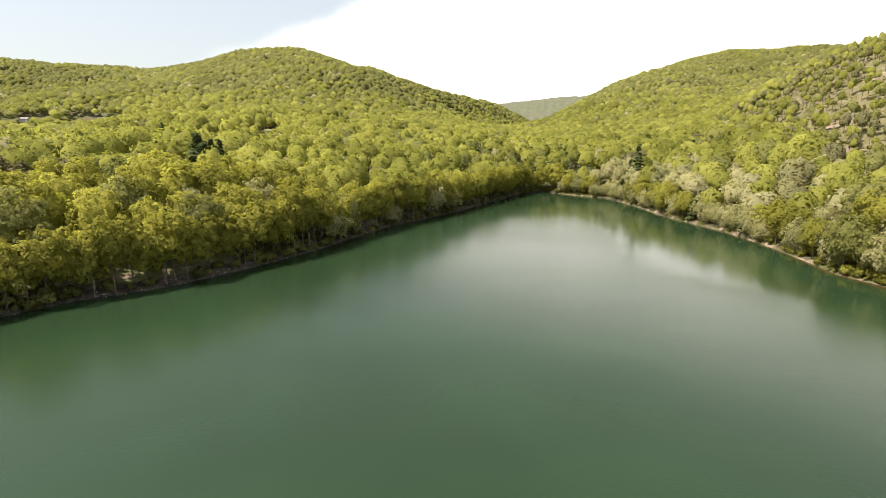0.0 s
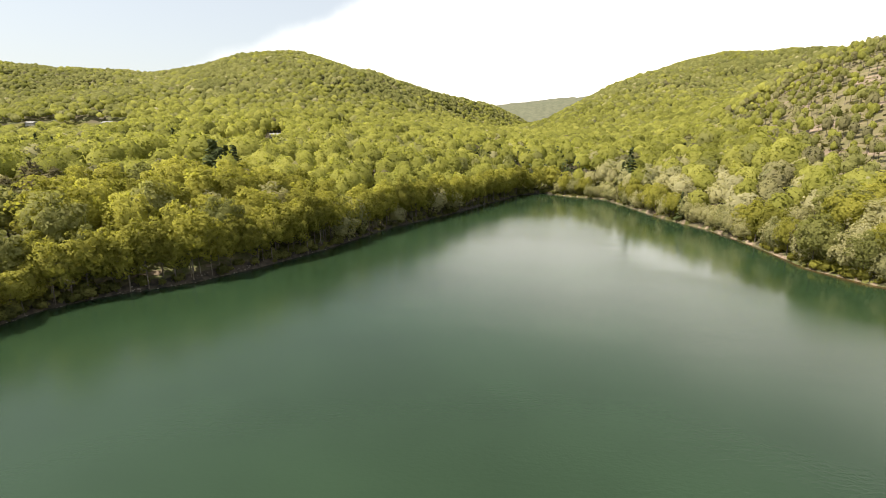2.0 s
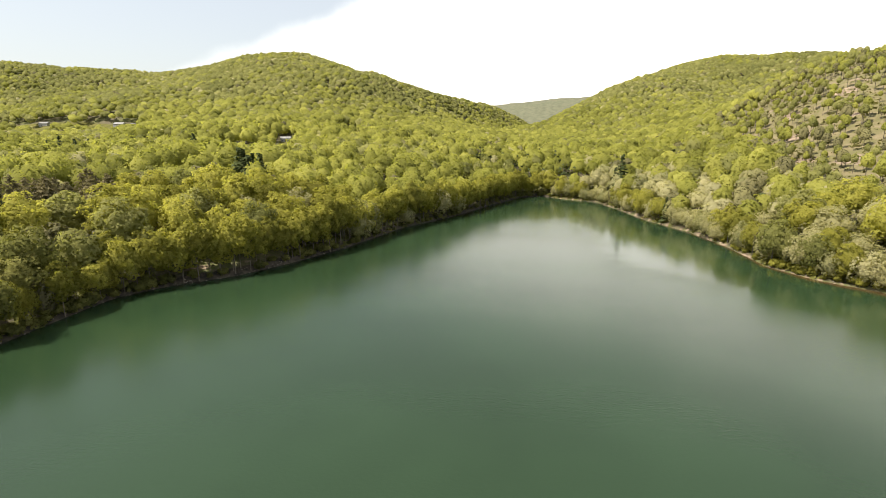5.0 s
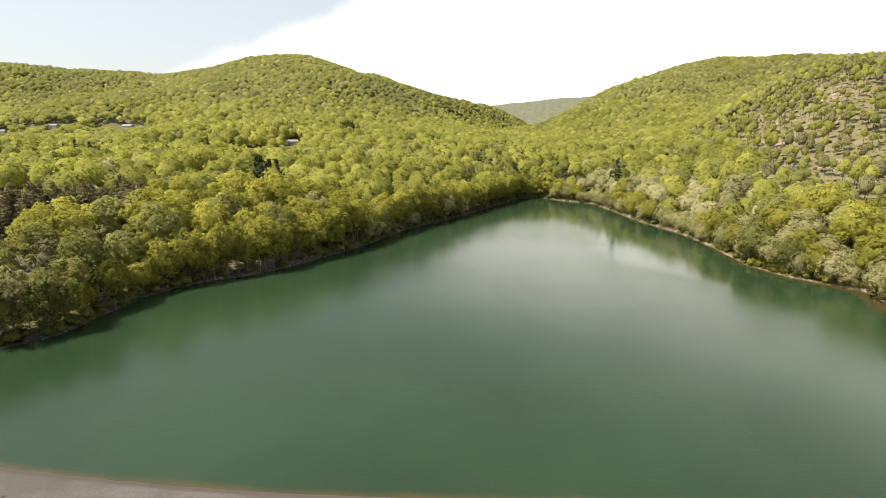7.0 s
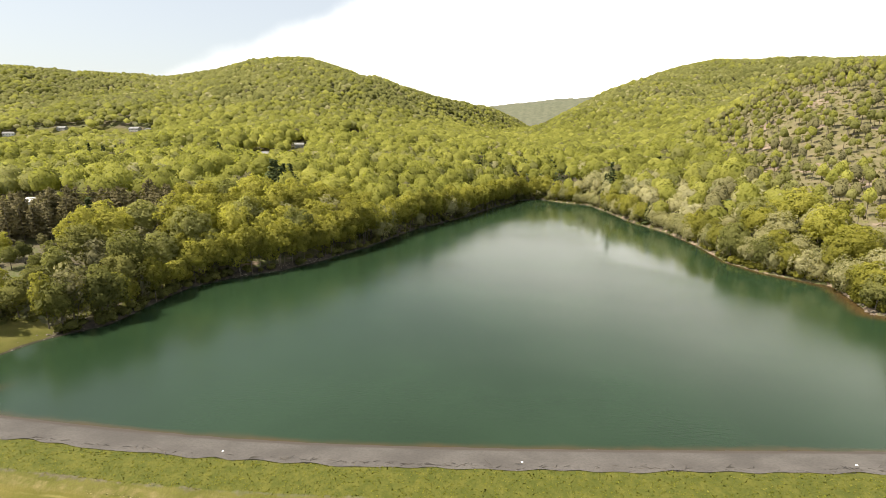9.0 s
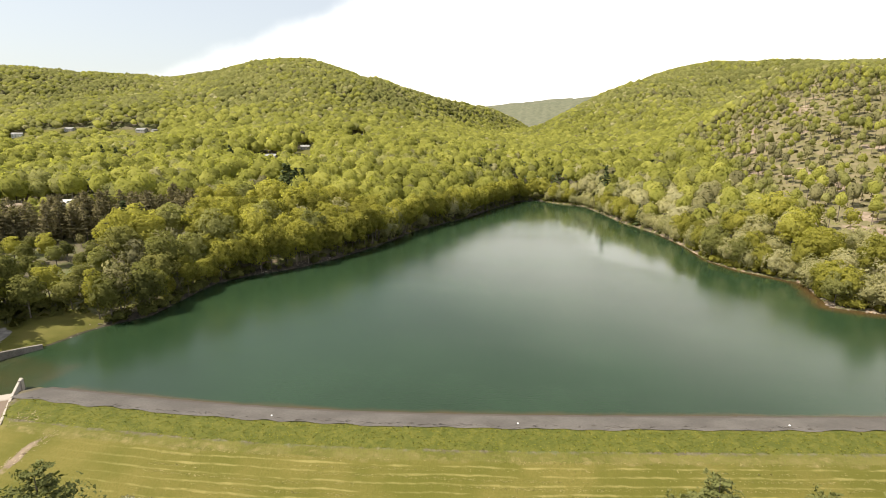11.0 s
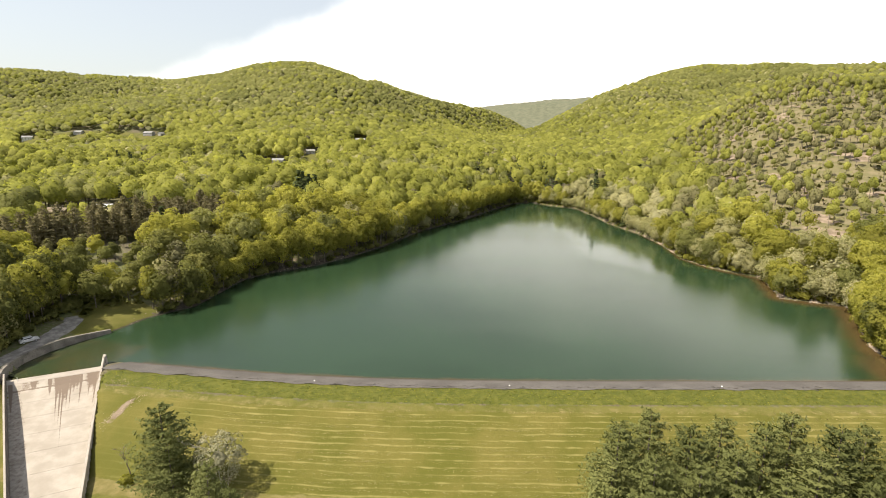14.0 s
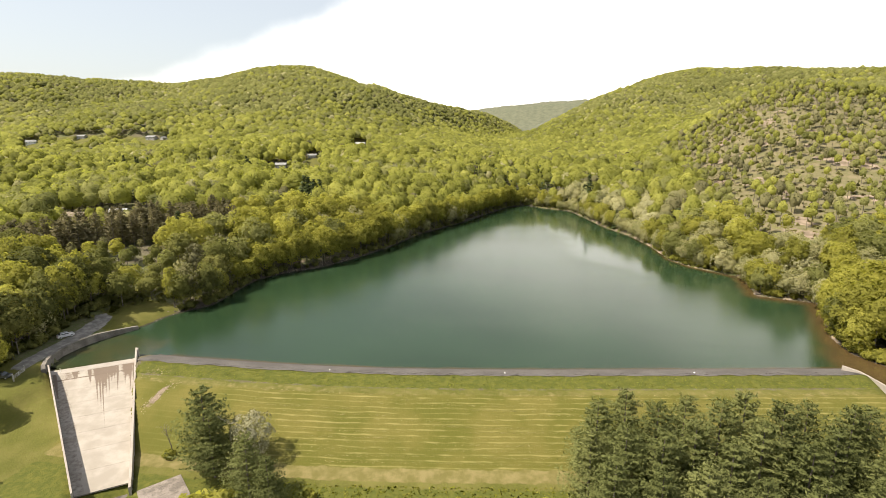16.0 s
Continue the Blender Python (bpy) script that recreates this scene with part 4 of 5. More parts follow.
def make_template(kind, g):
    if kind in ("broadleaf_tree", "dark_tree", "late_tree"):
        R, H = g.uniform(4.9, 6.4), g.uniform(15.5, 19)
        trunk, crown = limb_set(g, H, R, H * 0.30, 0.24), broad_crown(g, R, H, H * g.uniform(0.12, 0.26), 1650, 0.64, 18, core=(8, 4, 0.66))
        mats = (bark, {"dark_tree": leaf_shade_dark, "late_tree": leaf_greyed}.get(kind, leaf_spring))
    elif kind == "lakeside_tree":
        R, H = g.uniform(3.8, 4.9), g.uniform(14.5, 17.5)
        stems = [limb_set(g, H * g.uniform(0.85, 1.0), R, H * 0.42, 0.13, 4) for _ in range(int(g.integers(1, 4)))]
        shifted = [(np.asarray(v) + (*g.normal(size=2) * 0.9, 0), f) for v, f in stems]
        trunk, crown, mats = join(shifted), broad_crown(g, R, H, H * g.uniform(0.20, 0.34), 1800, 0.54, 17, core=(7, 3, 0.60)), (bark_pale, leaf_spring)
    elif kind == "pale_tree":
        R, H = g.uniform(4.8, 6.0), g.uniform(11, 14)
        trunk, crown, mats = limb_set(g, H, R, H * 0.28, 0.2), broad_crown(g, R, H, H * 0.10, 1500, 0.56, 17, core=(8, 4, 0.62)), (bark, leaf_pale)
    elif kind == "budding_tree":
        R, H = g.uniform(3.4, 4.6), g.uniform(12, 16)
        trunk, crown, mats = join([limb_set(g, H, R, H * 0.3, 0.2), branch_web(g, H, R, 0.16, 3, 3)]), broad_crown(g, R, H, H * 0.2, 560, 0.66, core=(6, 3, 0.5)), (bark, leaf_drab)
    elif kind == "slender_tree":
        R, H = g.uniform(2.8, 3.7), g.uniform(12.0, 15.0)
        trunk, crown, mats = limb_set(g, H, R, H * 0.5, 0.17), broad_crown(g, R, H, H * 0.42, 330, 0.62, 10, core=(6, 3, 0.62)), (bark, leaf_spring)
    elif kind == "hemlock":
        R, H = g.uniform(3.2, 4.0), g.uniform(16, 19)
        trunk, crown, mats = tube([(0, 0, -0.6), (0, 0, H * 0.5), (0, 0, H * 0.95)], [0.3, 0.18, 0.03]), pine_crown(g, H, R, H * 0.12, 620, 0.9, 0.2, 1.1), (bark, leaf_hemlock)
    elif kind == "brown_conifer":
        R, H = g.uniform(3.4, 4.2), g.uniform(13, 16)
        trunk, crown, mats = tube([(0, 0, -0.6), (0, 0, H * 0.5), (0, 0, H * 0.95)], [0.24, 0.15, 0.03]), pine_crown(g, H, R, H * 0.15, 620, 0.76, 0.05, 1.2, 0.45, 2.0, 0.55), (bark, leaf_brown)
    elif kind == "white_pine":
        R, H = g.uniform(6.2, 7.4), g.uniform(18.5, 21.5)
        trunk, crown, mats = tube([(0, 0, -0.6), (0.1, 0, H * 0.5), (0, 0.1, H * 0.96)], [0.34, 0.2, 0.03], 7), pine_crown(g, H, R, H * 0.10, 6200, 0.52, -0.14, 1.45, 0.5, 1.35, 0.5, 0.8), (bark, leaf_pine)
    else:
        R, H = g.uniform(1.4, 2.2), g.uniform(2.0, 3.2)
        trunk, crown, mats = limb_set(g, H, R, H * 0.2, 0.05, 5, 4), broad_crown(g, R, H, 0.0, 170, 0.56), (bark, leaf_shade_dark if kind == "dark_shrub" else leaf_spring)
    t = new(kind)
    tagged(t, *LABEL[kind])
    a = new("trunk", mesh_np("trunk", *trunk, [mats[0]], None, True))
    b = new("crown", mesh_np("crown", crown[0], crown[1], [mats[1]], normals=crown[2]))
    a.parent = b.parent = t
    return t


def plant(kind, x, y, size=1.0, wide=1.0, variant=None, group="", z=None, label=""):
    """One tree with its trunk and crown, rooted in the ground."""
    pool = templates.setdefault(kind, {})
    k = int(rng.integers(0, {"broadleaf_tree": 7, "lakeside_tree": 5, "white_pine": 4}.get(kind, 3))) if variant is None else variant
    m = pose(x, y, (ground_z(x, y) if z is None else z) - 0.1, 0, 0, float(rng.uniform(0, 360))) @ Matrix.Diagonal((size * wide, size * wide, size, 1))
    if k not in pool:
        ob = pool[k] = make_template(kind, np.random.default_rng(sum(map(ord, kind)) * 10 + k))
        ob.matrix_basis = m
    else:
        ob = copy_thing(pool[k], Matrix.Identity(4))
        ob.matrix_basis = m
    if group:
        ob["group"] = group
    if label:
        ob["label"] = label
    return ob


def conifer_rows(x, y):
    """Along and behind the front of the planted conifer rows, in metres."""
    return (-0.688 * (x + 157) - 0.725 * (y - 222)), (-0.725 * (x + 157) + 0.688 * (y - 222))


def wooded(x, y):
    """How likely a tree stands at each place, 0 to 1."""
    d = lake_distance(x, y)
    s = crest_y(np.clip(x, -140, 110)) - y
    w = (d > 4.2).astype(float)
    w *= ~((s > -16) & (x > -131) & (x < 104))
    w *= ~((x > -147) & (x < -120) & (y < 126) & (s < 40))
    w *= ~((x > -146) & (x < -100) & (s > 4))
    w *= ~((s > 4) & (x < -100) & (x > -152) & (y < 82))
    along, off = conifer_rows(x, y)
    w *= ~((along > -4) & (along < 112) & (off > -5) & (off < 24))
    w *= ~((y < 20) & (x > -190) & (x < 140))
    w *= ~(np.hypot((x + 133), (y - 130)) < 9.5)
    w *= ~((y > 424) & (np.abs(x) < 45) & (d < 7))
    w *= ~((np.hypot((x + 690) / 6.0, y - 690) < 23) & (wave(x, y, 30, 9) < 0.35))
    w *= ~((np.hypot(x + 142, y - 280) < 9) | (np.hypot(x + 130, y - 262) < 9))
    w *= ~((x < -80) & (y > 196) & (y < 213) & (d > 4) & (d < 13))      # sunlit earth behind the front row
    w *= house_yard(x, y) < 0.3
    w *= np.hypot((x + 275) / 9, (y - 438) / 34) > 1.0
    slope = smooth(x - 60 - 0.09 * (y - 230), 32, 58) * smooth(y, 222, 268) * (1 - smooth(y, 620, 760)) * (1 - smooth(x, 300, 380))
    return w * (1 - 0.45 * slope), slope, d


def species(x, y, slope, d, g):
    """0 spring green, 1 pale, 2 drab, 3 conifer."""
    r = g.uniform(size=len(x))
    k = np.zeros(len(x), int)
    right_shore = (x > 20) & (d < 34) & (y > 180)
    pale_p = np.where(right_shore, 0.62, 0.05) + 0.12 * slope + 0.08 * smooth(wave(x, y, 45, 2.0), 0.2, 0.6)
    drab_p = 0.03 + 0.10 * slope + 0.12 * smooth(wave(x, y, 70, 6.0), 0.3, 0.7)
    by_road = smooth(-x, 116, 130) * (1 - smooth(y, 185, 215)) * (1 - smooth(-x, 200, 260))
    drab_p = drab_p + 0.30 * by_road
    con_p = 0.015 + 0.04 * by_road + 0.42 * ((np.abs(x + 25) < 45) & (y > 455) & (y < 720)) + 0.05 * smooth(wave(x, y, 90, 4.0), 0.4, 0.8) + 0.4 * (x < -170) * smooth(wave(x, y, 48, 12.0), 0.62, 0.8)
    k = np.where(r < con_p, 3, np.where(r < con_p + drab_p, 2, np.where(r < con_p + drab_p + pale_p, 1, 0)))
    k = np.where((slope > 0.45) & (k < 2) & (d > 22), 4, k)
    # greyer with height: haze on the far hills is put into the leaf tone
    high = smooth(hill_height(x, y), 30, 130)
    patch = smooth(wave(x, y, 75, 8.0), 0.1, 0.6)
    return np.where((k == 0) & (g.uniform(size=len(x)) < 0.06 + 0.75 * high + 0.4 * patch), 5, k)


def in_sight(x, y):
    """Places not hidden behind nearer hills for one who stands high above the dam."""
    t = np.linspace(0.08, 0.97, 48)[None]
    ground = hill_height(x[:, None] * t, 60 + (y[:, None] - 60) * t)
    line = 75 + (hill_height(x, y) + 17 - 75)[:, None] * t
    return (ground + 9 - line).max(1) < 0


def scatter(step, x0, x1, y0, y1, g):
    gx, gy = np.meshgrid(np.arange(x0, x1, step), np.arange(y0, y1, step))
    x, y = gx.ravel() + g.uniform(-0.42, 0.42, gx.size) * step, gy.ravel() + g.uniform(-0.42, 0.42, gx.size) * step
    w, slope, d = wooded(x, y)
    keep = g.uniform(size=len(x)) < w
    return x[keep], y[keep], slope[keep], d[keep]


def reach(x, y):
    return np.hypot(x, y - 60)


def sector(x, y):
    """The part of the valley that opens ahead of the dam."""
    a = np.degrees(np.arctan2(x, y + 30))
    return (a > -58) & (a < 40)


NEAR, UPPER, MIDDLE, FAR = 242, 395, 620, 1850


def near_woods():
    g = np.random.default_rng(21)
    x, y, slope, d = scatter(9.4, -320, 320, 20, 330, g)
    keep = (reach(x, y) < NEAR) & sector(x, y)
    x, y, slope, d = x[keep], y[keep], slope[keep], d[keep]
    kinds = species(x, y, slope, d, g)
    for px, py, sl, dd, k in zip(x, y, slope, d, kinds):
        name = ("broadleaf_tree", "pale_tree", "budding_tree", "hemlock", "slender_tree", "late_tree")[k]
        if px < -112 and py < 178 and k in (0, 1, 2, 5) and g.uniform() < 0.35:
            name = "dark_tree"
        edge = 0.84 if dd < 7 else 1.0
        size = g.uniform(0.82, 1.16) * (1 + 0.2 * float(wave(px, py, 30, 3.0))) * edge * (1.12 if dd < 26 and px < 0 and py > 180 else 1.0) * (1 if k == 4 else 1 - 0.2 * sl) * (1 - 0.45 * float(young_growth(px, py)))
        plant(name, px, py, size, g.uniform(0.98, 1.25) * (1 - 0.2 * sl), group="lakeside wood")
    # the front row leans over the water all round the lake
    walk_on, gap = 0.0, 4.6
    for a, b in zip(SHORE[8:], SHORE[9:]):
        a, b = np.array(a, float), np.array(b, float)
        L = float(np.linalg.norm(b - a))
        side = np.array((-(b - a)[1], (b - a)[0])) / L
        while walk_on < L:
            p = lerp(a, b, walk_on / L) + side * g.uniform(0.9, 2.6) * (1 if lake_distance(*(lerp(a, b, 0.5) + side).reshape(2, 1))[0] > 0 else -1)
            if p[1] > 140 and lake_distance(p[:1], p[1:])[0] > 0.5:
                kk = int(species(p[:1], p[1:], np.zeros(1), np.full(1, 12.0), g)[0])
                kk = 0 if kk == 3 and g.uniform() < 0.7 else kk
                name = ("lakeside_tree" if p[0] < 0 else "broadleaf_tree", "pale_tree", "budding_tree", "hemlock", "slender_tree", "lakeside_tree" if p[0] < 0 else "late_tree")[kk]
                if p[0] < -100 and p[1] < 178 and kk != 3 and g.uniform() < 0.4:
                    name = "dark_tree"
                tall = 1.28 if p[0] < 0 and p[1] > 186 else 0.95
                plant(name, p[0], p[1], tall * g.uniform(0.72, 1.05), g.uniform(0.9, 1.1), z=ground_z(p[0], p[1]) - 1.5, group="trees along the water's edge")
            walk_on += g.uniform(0.75, 1.25) * gap
        walk_on -= L
    # low growth at the water's edge
    t = g.uniform(size=1500)
    i = (t * len(SHORE)).astype(int) % (len(SHORE) - 1)
    for k in range(1500):
        a, b = np.array(SHORE[i[k]]), np.array(SHORE[i[k] + 1])
        p = lerp(a, b, g.uniform()) + g.normal(size=2) * 1.6
        dd = float(lake_distance(p[:1], p[1:])[0])
        if 0.3 < dd < 3 and reach(p[0], p[1]) < (400 if p[0] < 0 else NEAR) and not (p[0] < -126 and p[1] < 140) and p[1] > 130 and not (p[0] < 0 and 194 < p[1] < 232 and g.uniform() < 0.8):
            # left-bank bushes take the leaf colour darkened for shade
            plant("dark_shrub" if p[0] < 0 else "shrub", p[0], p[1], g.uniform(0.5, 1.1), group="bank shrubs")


def wood_stuff(name, label, step, lo, hi, box, crown_n, crown_size, lobes, grow, seed):
    """Trees past counting, joined into one mesh."""
    g = np.random.default_rng(seed)
    x, y, slope, d = scatter(step, *box, g)
    if hi <= MIDDLE:                                # the open slope carries many slender stems
        ex, ey, es, ed = scatter(11.0, 90, 400, 200, 640, g)
        more = es > 0.5
        x, y, slope, d = np.concatenate([x, ex[more]]), np.concatenate([y, ey[more]]), np.concatenate([slope, es[more]]), np.concatenate([d, ed[more]])
    r = reach(x, y)
    toward = np.stack([-x, 40 - y], 1) / np.hypot(x, y - 40)[:, None] * 12.0
    fall = terrain(x, y) - terrain(x + toward[:, 0], y + toward[:, 1])
    keep = (r >= lo) & (r < hi) & sector(x, y) & (fall > -3.5) & in_sight(x, y)      # slopes that face the lake
    x, y, slope, d = x[keep], y[keep], slope[keep], d[keep]
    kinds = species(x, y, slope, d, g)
    z = terrain(x, y)
    V, F, S, T, N, count = [], [], [], [], [], 0
    for k in range(6):
        for variant in range(4):
            sel = np.nonzero((kinds == k) & (np.arange(len(x)) % 4 == variant))[0]
            if not len(sel):
                continue
            h = np.random.default_rng(100 + 10 * k + variant)
            if k == 3:
                v, f, nr = pine_crown(h, 16, 3.6, 2.0, crown_n, crown_size * 0.75, 0.2, 16 / max(crown_n / 14, 3))
                v, f, nr = v[: 4 * (crown_n + 6)], f[: crown_n + 6], nr[: 4 * (crown_n + 6)]
            else:
                H, R = ((16.5, 5.3), (13.5, 4.8), (14.5, 4.5), (0, 0), (14.0, 3.6), (15.5, 5.0))[k]
                v, f, nr = broad_crown(h, R, H, H * (0.45 if k == 4 else 0.22 if crown_n > 30 else 0.4), int(crown_n * (1, 1, 0.8, 1, 0.75, 1)[k]), crown_size * (1, 1, 1, 1, 0.75, 1)[k], lobes, core=(8, 3, 0.86, 0.3) if crown_n > 30 else (6, 2, 0.98, 0.8))
            stem = None
            if crown_n > 40:
                stem = tube([(0, 0, -0.8), (0.2, 0, 6), (0, 0, 12)], [0.26, 0.2, 0.08], 4)
                nv, nf = len(v), len(f)
                v, f = join([(v, f), stem])
                nr = np.concatenate([nr, unit(stem[0] * (1, 1, 0))])
            m = len(sel)
            a = h.uniform(0, 6.28, m)
            sc = (h.uniform(0.76, 1.2, m) if crown_n > 30 else h.uniform(0.86, 1.12, m)) * (1 + 0.2 * wave(x[sel], y[sel], 34, 3.0)) * grow * (1 - 0.45 * young_growth(x[sel], y[sel])) * (1 - 0.24 * slope[sel])
            wide = h.uniform(0.98, 1.28, m) * (1.0 if crown_n > 30 else 1.08) * (1 - 0.22 * slope[sel])
            ca, sa = np.cos(a) * sc * wide, np.sin(a) * sc * wide
            P = np.empty((m, len(v), 3), np.float32)
            P[:, :, 0] = v[None, :, 0] * ca[:, None] - v[None, :, 1] * sa[:, None] + x[sel][:, None]
            P[:, :, 1] = v[None, :, 0] * sa[:, None] + v[None, :, 1] * ca[:, None] + y[sel][:, None]
            P[:, :, 2] = v[None, :, 2] * sc[:, None] + z[sel][:, None]
            V.append(P.reshape(-1, 3))
            Q = np.empty((m, len(v), 3), np.float32)
            cn, sn = np.cos(a), np.sin(a)
            Q[:, :, 0] = nr[None, :, 0] * cn[:, None] - nr[None, :, 1] * sn[:, None]
            Q[:, :, 1] = nr[None, :, 0] * sn[:, None] + nr[None, :, 1] * cn[:, None]
            Q[:, :, 2] = nr[None, :, 2]
            N.append(Q.reshape(-1, 3))
            F.append((f[None] + (np.arange(m) * len(v))[:, None, None]).reshape(-1, 4) + count)
            slot = np.full(len(f), (0, 5, 5, 0)[variant] if k == 4 else k)
            if stem is not None:
                slot[nf:] = 4
            S.append(np.tile(slot, m))
            T.append(np.repeat(np.clip(h.normal(0.5 if crown_n > 30 else 0.42, 0.26, m) + 0.18 * wave(x[sel], y[sel], 40, 1.0) + 0.2 * wave(x[sel], y[sel], 130, 5.0), 0, 1), len(v)))
            count += m * len(v)
    me = mesh_np(name, np.concatenate(V), np.concatenate(F), [wood_spring, wood_pale, wood_drab, wood_hemlock, bark, wood_haze_grey], {"tint": np.concatenate(T)}, True, np.concatenate(S), np.concatenate(N))
    tagged(new(name, me), label, "woodland", kind="stuff")


near_woods()
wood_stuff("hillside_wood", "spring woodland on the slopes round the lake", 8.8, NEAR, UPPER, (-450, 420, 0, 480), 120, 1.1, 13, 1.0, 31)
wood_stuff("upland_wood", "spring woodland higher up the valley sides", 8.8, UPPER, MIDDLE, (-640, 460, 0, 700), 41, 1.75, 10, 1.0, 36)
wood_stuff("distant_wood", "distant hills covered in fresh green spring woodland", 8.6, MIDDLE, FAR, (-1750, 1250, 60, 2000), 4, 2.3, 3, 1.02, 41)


# ---- pines and small trees below the dam ----
g4 = np.random.default_rng(5)
for px, py, size in [(16, 79, 0.86), (22, 84, 0.82), (27, 78, 0.95), (33, 82, 0.9), (38, 78, 1.0), (44, 83, 0.98), (49, 79, 1.02), (55, 83, 0.95), (61, 80, 1.0), (66, 84, 0.92),
                     (14, 71, 0.8), (20, 70, 0.9), (26, 69, 0.92), (32, 72, 0.95), (37, 68, 0.9), (43, 72, 0.98), (49, 68, 0.95), (55, 73, 0.98), (61, 69, 0.95), (67, 74, 0.9),
                     (17, 62, 0.85), (24, 60, 0.85), (31, 61, 0.9), (39, 60, 0.88), (47, 60, 0.9), (56, 62, 0.9), (64, 62, 0.9)]:
    plant("white_pine", px, py, size, g4.uniform(1.0, 1.2), group="pine stand below the dam")
plant("white_pine", -64.4, 67.5, 0.92, 1.28, 0, label="lone white pine on the mown ground")
plant("white_pine", -61.5, 65.0, 0.72, 1.1, 1)
plant("white_pine", -51, 61, 0.68, 1.1, 2)
plant("white_pine", -45.5, 59, 0.56, 1.1, 3)
# old trees on the bank beyond the dam's far end
for px, py, size in [(100.5, 149, 1.1), (107, 158, 1.2), (100.5, 141.5, 0.95), (112, 147, 1.3), (106.5, 134.5, 1.0), (118, 160, 1.2), (106, 168, 1.0), (99.5, 156, 0.85), (119, 126, 1.1)]:
    plant("broadleaf_tree", px, py, size, 1.05, group="lakeside wood")
for px, py, size in [(-142, 279, 1.35), (-137.5, 276, 1.15), (-146.5, 283, 1.25), (-136, 283, 1.1), (-141, 285, 1.2), (43.5, 415, 1.5), (40, 418, 1.1)]:
    plant("hemlock", px, py, size, 1.5 if px < 0 else 1.05)
plant("broadleaf_tree", -130.5, 139.5, 0.9, 0.66, 2, label="feathery light green tree on the grassy point")
plant("budding_tree", -126.5, 143.5, 1.05, 1.0, 0)
# dull brown conifer rows behind the lakeside trees
for k in range(112):
    along, off = float(g4.uniform(0, 108)), float(g4.uniform(0, 20))
    plant("brown_conifer", -157 - 0.688 * along - 0.725 * off, 222 - 0.725 * along + 0.688 * off, float(g4.uniform(0.95, 1.2)), group="brown conifer rows")
for px, py, size in [(-419, 444, 1.1), (-413, 440, 1.0), (-426, 436, 1.15), (-407, 447, 1.0), (-431, 429, 1.05), (-250, 385, 1.15), (-245, 380, 1.05), (-256, 392, 1.1), (-248, 393, 1.0)]:
    plant("hemlock", px, py, size, 1.15)
# thick growth beside the road and the grassy point
for k in range(34):
    py = 80 + 1.55 * k + float(g4.uniform(-1, 1))
    px = float(np.interp(py, [80, 92, 104, 118, 126, 133], [-143.5, -144.5, -147, -150, -154, -152])) - float(g4.uniform(0, 4))
    plant(("dark_tree", "dark_tree", "broadleaf_tree", "dark_tree")[k % 4], px, py, float(g4.uniform(0.85, 1.12)), 0.85, group="roadside trees")
for k in range(64):
    py = float(g4.uniform(80, 137))
    px = float(np.interp(py, [80, 92, 104, 118, 130, 137], [-143, -143.5, -146.5, -150.0, -149, -146])) - float(g4.uniform(0, 3))
    plant("dark_shrub", px, py, float(g4.uniform(0.7, 1.4)), group="roadside trees")


# ---- dead snag, pale budding tree and bushes by the lone pine ----
def bare_tree(name, x, y, h, r, mat, label, seed, leaf=None, depth=3):
    g = np.random.default_rng(seed)
    z = ground_z(x, y)
    t = tagged(new(name), label, "tree")
    t.location = (x, y, z)
    v, f = branch_web(g, h * 1.25, h * 0.5, r, depth, 5)
    w = new("trunk", mesh_np("trunk", v, f, [mat], None, True))
    w.parent = t
    if leaf:
        v, f, nr = broad_crown(g, h * 0.42, h, h * 0.12, 3600, 0.26, 26, core=(6, 2, 0.3))
        c = new("crown", mesh_np("crown", v, f, [leaf], normals=nr))
        c.parent = t


bare_tree("dead_tree", -75.6, 70.0, 7.5, 0.13, bark_dead, "dead grey snag with bare forked branches", 3, None, 3)
bare_tree("pale_sapling", -56.0, 70.5, 11.5, 0.13, twig_pale, "pale grey tree with fine bare twigs and buds", 4, leaf_bud, 4)
bare_tree("pale_sapling", -52.0, 67.5, 7.5, 0.10, bark_dead, "pale grey tree with fine bare twigs and buds", 8, None, 4)
plant("shrub", -75.2, 68.6, 0.75)
plant("shrub", -55.5, 55.5, 1.7, 1.35, label="bright yellow-green bush beside the pines")
plant("shrub", -59.0, 54.0, 1.5, 1.3)
for k in range(22):
    px = g4.uniform(-42, 12)
    plant("shrub", px, float(crest_y(px)) - g4.uniform(37, 50), g4.uniform(0.35, 0.8), group="scrub below the mown slope")
for px, py, size in [(-129, 68, 0.72), (-137, 80, 0.8), (-112, 50, 0.6)]:
    plant("broadleaf_tree", px, py, size, 0.9)


